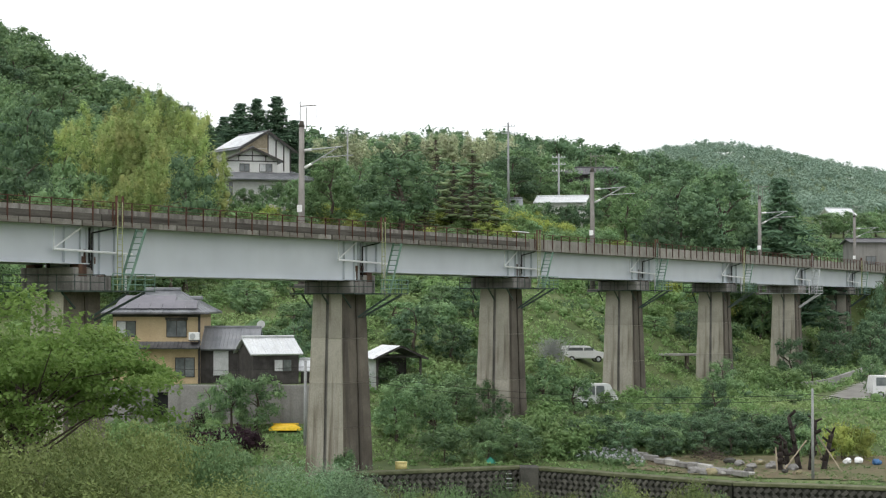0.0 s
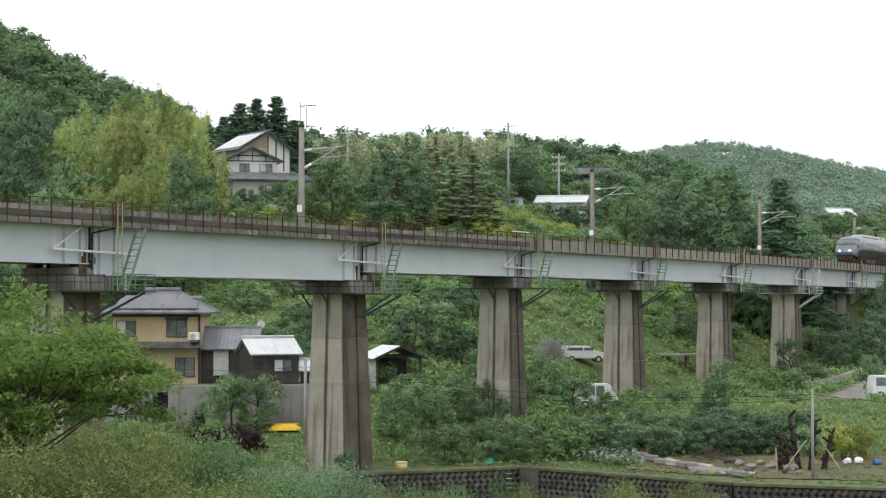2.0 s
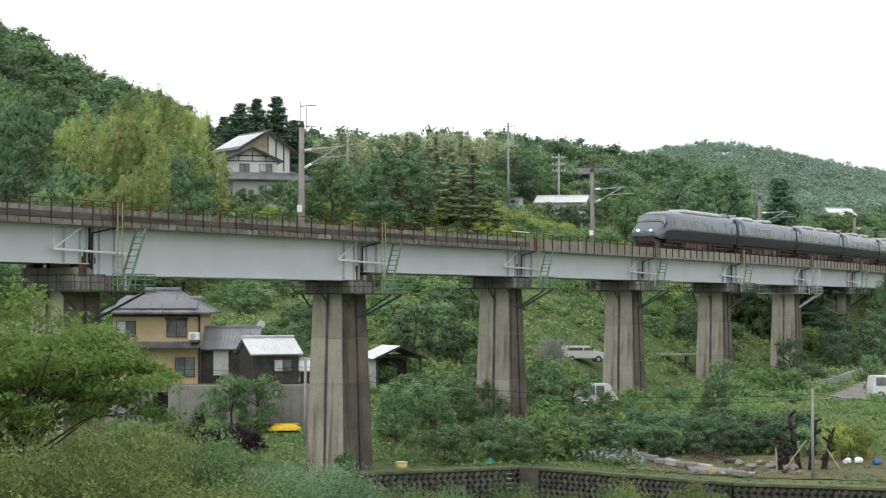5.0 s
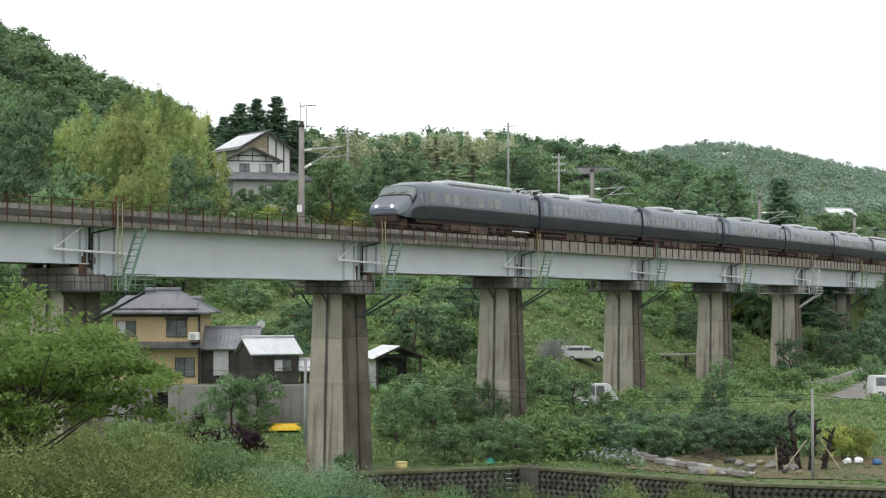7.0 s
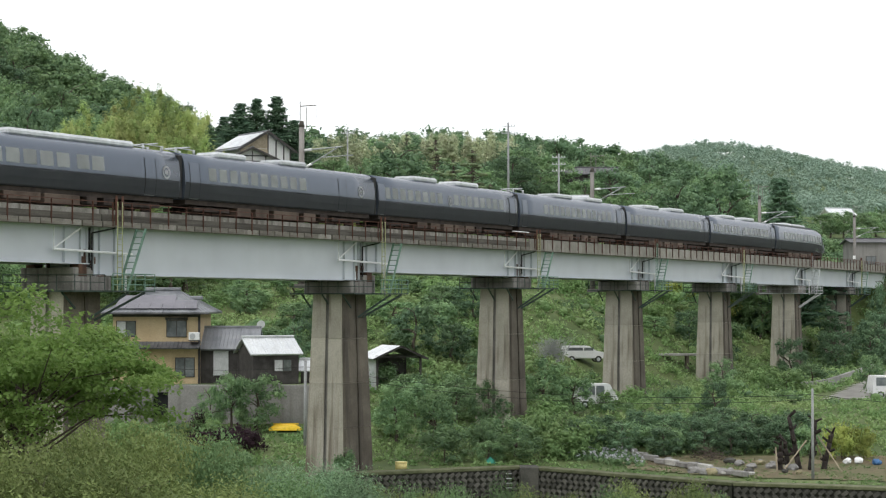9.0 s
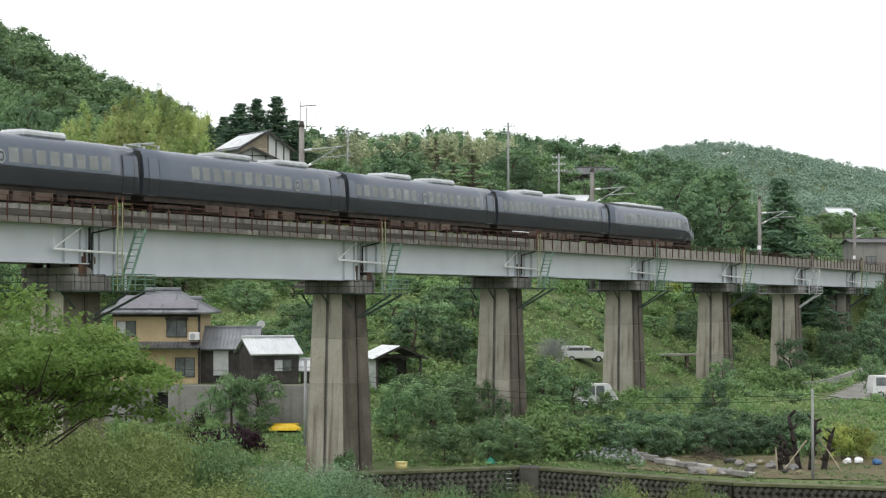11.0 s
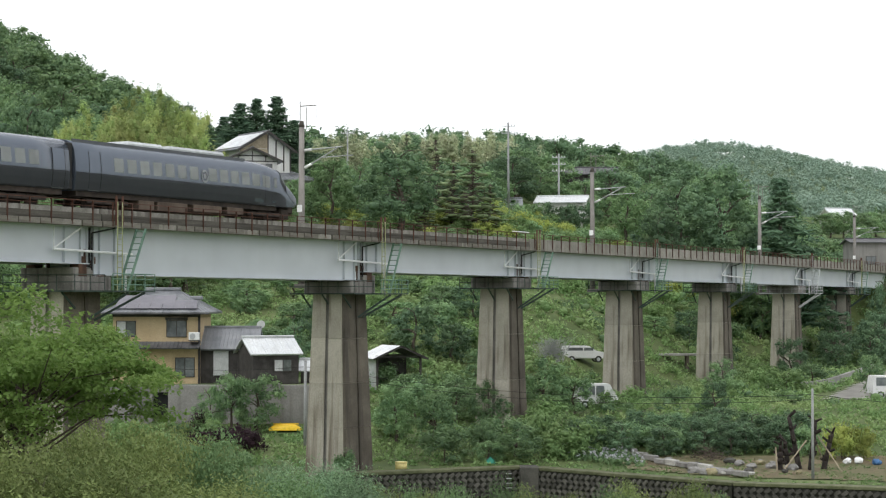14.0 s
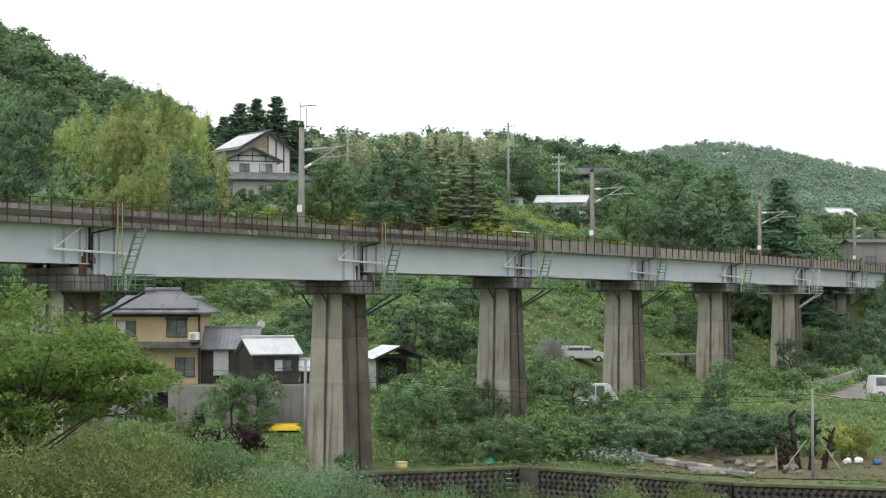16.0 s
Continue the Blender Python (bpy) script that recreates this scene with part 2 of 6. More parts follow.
def make_ground():
    xs = np.concatenate([[-3000, -1500, -800, -500], np.arange(-340, -60, 12), np.arange(-60, 66, 1.1), np.arange(66, 340, 9), [420, 600, 900, 1500, 3000]])
    ys = np.concatenate([[-2500, -900, -400], np.arange(-240, 84, 9), np.arange(84, 242, 1.0), np.arange(242, 420, 5), np.arange(420, 1000, 16), [1200, 1500, 2200, 4500]])
    gx, gy = np.meshgrid(xs, ys)
    z = ground(gx, gy)
    rng = np.random.default_rng(5)
    z = z + rng.normal(0, 0.015, z.shape)
    nx, ny = len(xs), len(ys)
    idx = np.arange(nx * ny).reshape(ny, nx)
    q = np.stack([idx[:-1, :-1], idx[:-1, 1:], idx[1:, 1:], idx[1:, :-1]], -1).reshape(-1, 4)
    me = np_mesh("ground", np.stack([gx, gy, z], -1).reshape(-1, 3), q)
    me.polygons.foreach_set("use_smooth", np.ones(len(me.polygons), dtype=bool))
    ob = link_mesh("ground", me, M_GRASS)
    tagged(ob, "grassy valley floor and rising wooded hillside", "ground", kind="structure")


M_GRASS = solid("rough_grass", (0.066, 0.102, 0.030), (0.122, 0.156, 0.056), 0.22, 0.95, 0, 5, 0.8, None, 0, (1, 1, 1), 0)
M_SOIL = solid("trodden_garden_soil", (0.33, 0.27, 0.18), (0.23, 0.245, 0.12), 0.35, 0.95, 0, 7, 0.6, None, 0, (1, 1, 1), 0)
M_ROAD = solid("worn_pale_road", (0.42, 0.405, 0.375), (0.52, 0.505, 0.47), 0.4, 0.9, 0, 12, 0.3, None, 0, (1, 1, 1), 0)

# ---- viaduct ----
DECK_LOW, DECK_TOP = 15.92, 16.2


def make_span(length, depth, pale):
    """One girder span: x from joint to joint, y across, true heights."""
    e = thing("bridge_span", "pale grey painted plate girder railway span with rusty handrail" if not pale else
              "pale grey plate girder railway span with concrete parapet and rusty handrail", "bridge span", group="viaduct spans")
    low = DECK_LOW - depth
    for side in (-1, 1):
        y = side * 1.46
        a, b = 0.17, length - 0.17
        g = part("girder_web", boxed(a, b, y - 0.012, y + 0.012, low + 0.05, DECK_LOW - 0.04), M_GIRDER, e)
        part("bottom_flange", boxed(a, b, y - 0.26, y + 0.26, low, low + 0.05), M_GIRDER, g)
        for ex in (a, b - 0.2):
            part("end_plate", boxed(ex, ex + 0.2, y - 0.03, y + 0.03, low + 0.052, low + 0.75), M_RUSTPATCH, g, "rusted girder end plate")
        part("top_flange", boxed(a, b, y - 0.24, y + 0.24, DECK_LOW - 0.04, DECK_LOW - 0.002), M_GIRDER, g)
        for k, sx in enumerate((a + 0.05, a + 0.55, 1.9, length - 1.9, b - 0.55, b - 0.05)):
            part("stiffener", boxed(sx - 0.012, sx + 0.012, y + side * 0.013, y + side * 0.17, low + 0.052, DECK_LOW - 0.042), M_GIRDER, g)
    for cx in np.arange(2.0, length - 1, 4.4):
        bm = beamed((cx, -1.4, low + 0.3), (cx, 1.4, DECK_LOW - 0.3), 0.1, 0.1)
        part("cross_brace", beam(bm, (cx + 0.05, 1.4, low + 0.3), (cx + 0.05, -1.4, DECK_LOW - 0.3), 0.1, 0.1), M_GIRDER, e)
    part("deck_slab", boxed(0.01, length - 0.01, -2.30, 2.30, DECK_LOW, DECK_TOP), M_EDGE, e, "stained concrete deck slab")
    part("ballast", boxed(0, length, -2.05, 2.05, DECK_TOP, 16.62), M_BALLAST, e, "grey track ballast")
    for side in (-1, 1):
        if pale:
            part("parapet", boxed(0.02, length - 0.02, min(side * 2.36, side * 2.22), max(side * 2.36, side * 2.22), DECK_LOW + 0.02, 16.80, 0.015), M_EDGE_PALE, e, "pale concrete parapet")
        else:
            part("ballast_wall", boxed(0.02, length - 0.02, min(side * 2.18, side * 2.06), max(side * 2.18, side * 2.06), DECK_TOP, 16.80, 0.01), M_EDGE, e)
            part("cable_trough", boxed(0.02, length - 0.02, min(side * 2.33, side * 2.19), max(side * 2.33, side * 2.19), DECK_TOP + 0.004, 16.55, 0.012), M_TROUGH, e, "rust-brown cable trough")
    count = round(length / 1.5)
    step = length / count
    post_mesh = None
    block = None
    for i in range(count):
        x = (i + 0.5) * step
        if not pale:
            if block is None:
                bm = boxed(-step / 2 + 0.03, step / 2 - 0.03, -2.40, -2.302, DECK_LOW - 0.02, DECK_TOP - 0.01, 0.01)
                block = part("edge_block", bm, M_BLOCK, e, m=pose(x, 0, 0))
            elif i % 5 != 3:
                link_mesh("edge_block", block.data, None, e, m=pose(x, 0, 0))
        for side in (-1, 1):
            if post_mesh is None:
                bm = boxed(-0.026, 0.026, -0.01, 0.01, DECK_LOW + 0.03, 17.16)
                box(bm, -0.026, -0.014, -0.01, 0.055, DECK_LOW + 0.2, 17.16)
                post_mesh = part("railing_post", bm, M_RUST, e, "rusty angle post", pose(x, -2.425, 0)).data
            else:
                link_mesh("railing_post", post_mesh, None, e, m=pose(x, side * 2.425, 0))
    for side in (-1, 1):
        part("handrail", boxed(0, length, side * 2.425 - 0.025, side * 2.425 + 0.025, 17.14, 17.18), M_RUST, e)
        part("mid_rail", boxed(0, length, side * 2.425 - 0.012, side * 2.425 + 0.012, 16.9, 16.925), M_RUST, e)
        part("rail", boxed(0, length, side * 0.534 - 0.033, side * 0.534 + 0.033, 16.6, RAIL_Z, 0.012), M_RAIL, e)
    return e


def make_pier(top, base, kind, seed):
    """A tapered concrete pier in lifts, with cap, walkway, ladders and drain. base: height of the ground."""
    rng = random.Random(seed)
    e = thing("bridge_pier", "tall tapered stained concrete pier with steel walkway and ladders", "bridge pier", group="viaduct piers")
    cap_low = top - 0.75
    h = cap_low - base

    def section(z):
        t = (cap_low - z) / 11.0
        hx, hy = (1.35 if kind.startswith('deep') else 0.98) + 0.33 * t, (1.16 if kind.startswith('deep') else 1.26) + 0.36 * t
        c, g, d = 0.12, 0.11, 0.08
        pts = [(-hx, -hy + c), (-hx + c, -hy), (-g, -hy), (-g, -hy + d), (g, -hy + d), (g, -hy), (hx - c, -hy), (hx, -hy + c),
               (hx, -g), (hx - d, -g), (hx - d, g), (hx, g), (hx, hy - c), (hx - c, hy), (-hx + c, hy), (-hx, hy - c),
               (-hx, g), (-hx + d, g), (-hx + d, -g), (-hx, -g)]
        return [(x, y, z) for x, y in pts]

    lifts = max(2, round(h / 3.0))
    for i in range(lifts):
        z1 = cap_low - h * i / lifts - (0.015 if i else 0)
        z0 = cap_low - h * (i + 1) / lifts
        if i == lifts - 1:
            z0 -= 1.2
        bm = bmesh.new()
        a = [bm.verts.new(v) for v in section(z1)]
        b = [bm.verts.new(v) for v in section(z0)]
        k = len(a)
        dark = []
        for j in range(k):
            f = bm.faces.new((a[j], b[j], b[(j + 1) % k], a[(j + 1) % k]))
            # the near side takes the darker concrete, the front groove the cap's
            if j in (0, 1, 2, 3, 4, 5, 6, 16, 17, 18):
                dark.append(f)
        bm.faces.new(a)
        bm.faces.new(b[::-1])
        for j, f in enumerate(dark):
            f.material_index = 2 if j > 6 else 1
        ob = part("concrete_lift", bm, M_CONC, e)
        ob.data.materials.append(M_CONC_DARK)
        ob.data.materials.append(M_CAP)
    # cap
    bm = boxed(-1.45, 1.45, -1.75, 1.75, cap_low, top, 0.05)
    part("pier_cap", bm, M_CAP, e, "dark grey concrete pier cap")
    for sy in (-1, 1):
        for sx in (-1, 1):
            lowered = (kind == "deep_after" and sx > 0) or (kind == "deep_before" and sx < 0)
            zt = DECK_LOW - (2.45 if lowered else 1.90) - 0.004
            part("bearing", boxed(sx * 0.75 - 0.3, sx * 0.75 + 0.3, sy * 1.46 - 0.3, sy * 1.46 + 0.3, top, max(zt, top + 0.03), 0.01), M_RUSTPATCH, e, "rusty steel bearing block")
    if kind == "deep_after":
        part("bearing_step", boxed(-1.45, 0.05, -1.75, 1.75, top + 0.004, top + 0.42, 0.03), M_CAP, e)
    if kind == "deep_before":
        part("bearing_step", boxed(0.0, 1.45, -1.75, 1.75, top + 0.004, top + 0.42, 0.03), M_CAP, e)
    # walkway round the cap
    steel = M_GALV if kind == "galvanised" else M_DKGREEN
    wz = cap_low + 0.02
    bm = bmesh.new()
    box(bm, -2.05, 2.05, -2.4, -1.76, wz - 0.07, wz)
    box(bm, -2.05, 2.05, 1.76, 2.4, wz - 0.07, wz)
    box(bm, -2.05, -1.46, -1.76, 1.76, wz - 0.07, wz)
    box(bm, 1.46, 2.05, -1.76, 1.76, wz - 0.07, wz)
    part("walkway", bm, steel, e, "narrow steel inspection walkway")
    posts = [(-2.03, y) for y in (-2.38, -1.2, 0, 1.2, 2.38)] + [(2.03, y) for y in (-1.2, 0, 1.2, 2.38)] + [(-0.9, -2.38), (0.2, -2.38)]
    for x, y in posts:
        part("guard_post", tubed((x, y, wz), (x, y, wz + 0.8), 0.025, n=5), steel, e)
    for zz in (0.42, 0.8):
        for p, q in (((-2.03, -2.38), (-2.03, 2.38)), ((-2.03, -2.38), (0.2, -2.38)), ((2.03, -1.2), (2.03, 2.38)), ((-2.03, 2.38), (2.03, 2.38))):
            part("guard_rail", tubed((*p, wz + zz), (*q, wz + zz), 0.022, n=5), steel, e)
    for y in (-1.5, 0.0, 1.5):
        part("bracket", beamed((-1.0, y, wz - 0.9), (-2.0, y, wz - 0.08), 0.07, 0.09), M_DKGREEN, e)
    # side platform with ladders
    grn = M_GALV if kind == "galvanised" else M_GREEN
    part("platform", boxed(0.0, 3.3, -3.1, -1.77, wz - 0.06, wz + 0.002 + 0.004), M_DKGREEN if grn == M_GREEN else grn, e)
    for x, y in ((0.0, -3.08), (0.85, -3.08), (1.7, -3.08), (2.5, -3.08), (3.28, -3.08), (3.28, -2.4), (3.28, -1.8)):
        part("guard_post", tubed((x, y, wz), (x, y, wz + 0.85), 0.03, n=5), grn, e)
    for zz in (0.3, 0.58, 0.85):
        part("guard_rail", tubed((0, -3.08, wz + zz), (3.28, -3.08, wz + zz), 0.026, n=5), grn, e)
        part("guard_rail", tubed((3.28, -3.08, wz + zz), (3.28, -1.8, wz + zz), 0.026, n=5), grn, e)
    for x in (0.3, 1.6):
        part("brace", beamed((x * 0.4, -1.3, wz - 1.5), (x + 1.0, -3.0, wz - 0.08), 0.1, 0.12), M_DKGREEN if grn == M_GREEN else grn, e)
    lad = part("inclined_ladder", beam(beamed((1.25, -2.95, wz), (2.7, -2.95, DECK_LOW - 0.05), 0.07, 0.12), (1.25, -2.35, wz), (2.7, -2.35, DECK_LOW - 0.05), 0.07, 0.12), grn, e)
    steps = 10
    for i in range(steps):
        t = (i + 0.5) / steps
        x, z = 1.25 + 1.45 * t, wz + (DECK_LOW - wz) * t
        part("tread", boxed(x - 0.09, x + 0.09, -2.94, -2.36, z - 0.02, z + 0.02), grn, lad)
    bm = bmesh.new()
    for x in (0.95, 1.32):
        tube(bm, (x, -2.56, wz), (x, -2.56, 17.2), 0.03, n=5)
    lad = part("upright_ladder", bm, M_YELLOWG if rng.random() < 0.5 and grn == M_GREEN else grn, e)
    for i in range(11):
        z = wz + 0.3 + i * 0.29
        part("rung", tubed((0.95, -2.56, z), (1.32, -2.56, z), 0.018, n=5), lad.data.materials[0], lad)
    part("gate_frame", beam(beamed((0.9, -2.52, 16.0), (0.9, -2.52, 17.5), 0.09, 0.09), (1.38, -2.52, 16.0), (1.38, -2.52, 17.5), 0.09, 0.09), M_RUST, e, "rust-red ladder gate posts")
    # drain
    bm = bmesh.new()
    tube(bm, (-2.9, -1.78, 14.72), (-2.9, -1.78, 15.85), 0.035, n=6)
    tube(bm, (-2.9, -1.78, 14.76), (-0.9, -1.80, 15.85), 0.05, n=6)
    tube(bm, (-2.95, -1.78, 14.72), (3.0, -1.80, 14.58), 0.065, n=6)
    tube(bm, (2.45, -1.80, 14.58), (2.45, -1.85, wz - 0.2), 0.06, n=6)
    part("drain_pipe", bm, M_WHITE, e, "white plastic drain pipe")
    bm = bmesh.new()
    tube(bm, (-0.05, -1.74, top + 0.3), (-0.05, -1.74, 15.6), 0.05, n=5)
    tube(bm, (-0.05, -1.74, 15.6), (1.2, -2.2, 15.88), 0.045, n=5)
    part("cable_conduit", bm, M_BLACK, e, "black cable conduit at the joint")
    for ex, w in ((-0.62, 0.44), (0.2, 0.3)):
        part("rust_stain_plate", boxed(ex, ex + w, -1.515, -1.478, top + 0.62, top + 1.0, 0.01), M_RUSTPATCH, e, "rust-stained plate at the girder end")
    # added black plate that darkens the open gap between the girders
    part("joint_cover", boxed(-0.19, 0.19, -1.43, -1.39, top + 0.45, DECK_LOW - 0.02), M_BLACK, e, "black plate for the shade in the gap between girder ends")
    return e


def make_mast(z0, arm_z, seed):
    e = thing("catenary_mast", "weathered concrete railway catenary mast with steel cantilever arms", "railway mast", group="catenary masts")
    part("pole", tubed((0, 0, z0), (0, 0, 23.4), 0.23, 0.17, n=14), M_MAST, e)
    part("pole_cap", tubed((0, 0, 23.35), (0, 0, 23.75), 0.2, 0.12, n=10), M_TROUGH, e)
    bm = bmesh.new()
    tube(bm, (0.0, 0.12, 23.2), (0.0, 0.12, 25.0), 0.03, n=5)
    tube(bm, (0.0, -0.35, 23.3), (0.0, -0.35, 24.6), 0.03, n=5)
    tube(bm, (0.0, 0.12, 24.7), (0.0, -1.1, 24.7), 0.035, n=5)
    tube(bm, (0.0, -1.1, 24.7), (0.0, -1.1, 23.8), 0.015, n=4)
    part("top_frame", bm, M_MAST, e, "thin steel wire frame at the top")
    arm = part("cantilever_arm", tube(tube(tubed((0, -0.2, arm_z), (0, -3.1, arm_z + 0.12), 0.04, n=6), (0, -0.2, arm_z - 1.15), (0, -2.7, arm_z + 0.05), 0.04, n=6),
                                      (0, -1.6, arm_z - 0.5), (0, -3.9, arm_z - 0.45), 0.03, n=6), M_GALV, e, "galvanised cantilever arm")
    for zz, dz in ((arm_z, 0.02), (arm_z - 1.15, 0.16)):
        part("insulator", tubed((0, -0.25, zz + dz * 0.2), (0, -0.75, zz + dz * 1.6), 0.09, n=8), M_WHITE, arm, "white porcelain insulator")
    part("sign_plate", boxed(-0.24, -0.2, -0.18, 0.18, 17.9, 18.35), M_WHITE, e, "small white number plate")
    part("foot_bracket", boxed(-0.35, 0.35, -1.4, 0.35, z0 - 0.25, z0 + 0.0, 0.02), M_CAP, e)
    return e


JOINTS = [-155.6, -133.1, -110.6, -88.1, -65.6, -43.1, -20.6, 1.9, 27.4, 49.5, 72.4, 94.7, 118.2, 140.7, 163.2]


def make_viaduct():
    for i in range(len(JOINTS) - 1):
        a, b = on_line(JOINTS[i]), on_line(JOINTS[i + 1])
        L = math.hypot(b[0] - a[0], b[1] - a[1])
        m = pose(a[0], a[1], 0, 0, 0, math.degrees(math.atan2(b[1] - a[1], b[0] - a[0])))
        make_span(L, 2.45 if i == 7 else 1.90, i >= 9).matrix_basis = m
    for i, s in enumerate(JOINTS):
        x, y, h = on_line(s)
        kind = "deep_after" if i == 7 else "deep_before" if i == 8 else "galvanised" if i == 12 else "plain"
        top = 13.42 if i in (7, 8) else 13.93
        p = make_pier(top, gz(x, y), kind, i)
        p.matrix_basis = line_pose(s)
        if i % 2 == 0:
            mast = make_mast(13.3, 21.85, i)
            mast.matrix_basis = line_pose(s) @ pose(0, 2.9, 0)
    bar = tubed((-3.1, -2.5, 17.24), (-0.4, -2.5, 17.24), 0.035, n=6)
    tagged(part("barrier_bar", bar, M_WHITE, None, "", line_pose(49.5)), "white steel bar fixed along the bridge handrail", "barrier")
    # track on the bank past the last pier
    e = thing("railway_track", "single railway track on pale ballast along a bank", "railway track", kind="structure")
    bal, r0, r1 = bmesh.new(), bmesh.new(), bmesh.new()
    for s in range(163, 345, 7):
        a, b = on_line(s), on_line(s + 7)
        n0, n1 = Vector((-math.cos(a[2]), math.sin(a[2]), 0)), Vector((-math.cos(b[2]), math.sin(b[2]), 0))
        p, q = Vector((a[0], a[1], 16.3)), Vector((b[0], b[1], 16.3))
        beam(bal, p, q, 4.0, 0.62)
        for bm, o in ((r0, 0.534), (r1, -0.534)):
            beam(bm, p + n0 * o + Vector((0, 0, 0.37)), q + n1 * o + Vector((0, 0, 0.37)), 0.066, 0.14)
    part("ballast", bal, M_BALLAST, e)
    part("rail", r0, M_RAIL, e)
    part("rail", r1, M_RAIL, e)
    x, y, h = on_line(165.5)
    ab = boxed(-1.0, 2.5, -2.6, 2.6, gz(x, y) - 4, 15.9, 0.05)
    tagged(part("abutment", ab, M_CONC, None, "", line_pose(165.0)), "concrete bridge abutment under trees", "abutment", kind="structure")


# ---- train ----
PROFILE = [(0.0, 0.98), (1.30, 0.98), (1.36, 1.06), (1.425, 1.45), (1.46, 1.80), (1.455, 2.15), (1.42, 2.55), (1.36, 2.95), (1.25, 3.22), (1.05, 3.42), (0.7, 3.55), (0.35, 3.60), (0.0, 3.62)]
PROF_Y, PROF_Z = np.array([p[0] for p in PROFILE]), np.array([p[1] for p in PROFILE])
PROF_U = np.arange(len(PROFILE), dtype=float)
NOSE_D = np.array([0.0, 0.06, 0.45, 1.40, 1.48, 2.00, 2.10, 3.4, 5.0])
NOSE_TOP = np.array([1.50, 1.64, 1.88, 2.46, 2.52, 3.14, 3.20, 3.50, 3.62])
NOSE_W = np.array([0.70, 0.77, 0.85, 0.92, 0.925, 0.955, 0.96, 0.99, 1.0])
NOSE_BOT = np.array([1.24, 1.14, 1.04, 0.98, 0.98, 0.98, 0.98, 0.98, 0.98])
NOSE_SQ = np.array([0.20, 0.20, 0.22, 0.25, 0.26, 0.30, 0.32, 0.60, 1.0])


def skin(x, u, side, nose_x, out=0.0):
    """A point of the car's shell at x, at u along the half section."""
    y, z = np.interp(u, PROF_U, PROF_Y), np.interp(u, PROF_U, PROF_Z)
    if nose_x is not None:
        d = max(0.0, nose_x - x)
        top, w, bot = (float(np.interp(d, NOSE_D, a)) for a in (NOSE_TOP, NOSE_W, NOSE_BOT))
        z = bot + (z - 0.98) * (top - bot) / 2.64
        y = 1.46 * (y / 1.46) ** float(np.interp(d, NOSE_D, NOSE_SQ)) * w
    k = math.atan2(z - 2.2, y * 1.2 + 1e-6)
    return Vector((x, side * (y + out * math.cos(k)), z + out * math.sin(k)))


def patch(x0, x1, u0, u1, side, nose_x, out, nx=1, nu=2, stops=None, smooth_skin=False):
    """A plate that follows the shell, with a little thickness."""
    bm = bmesh.new()
    stops = stops or [x0 + (x1 - x0) * i / nx for i in range(nx + 1)]
    nx = len(stops) - 1
    us = [u0] + [float(k) for k in range(1, 12) if u0 < k < u1] + [u1]
    nu = len(us) - 1
    g = [[bm.verts.new(skin(x, u, side, nose_x, out)) for u in us] for x in stops]
    for i in range(nx):
        for j in range(nu):
            bm.faces.new((g[i][j], g[i + 1][j], g[i + 1][j + 1], g[i][j + 1])).smooth = smooth_skin
    if not smooth_skin:
        bmesh.ops.solidify(bm, geom=bm.faces[:], thickness=0.006)
    return bm


def u_of(z):
    return float(np.interp(z, PROF_Z[1:], PROF_U[1:]))


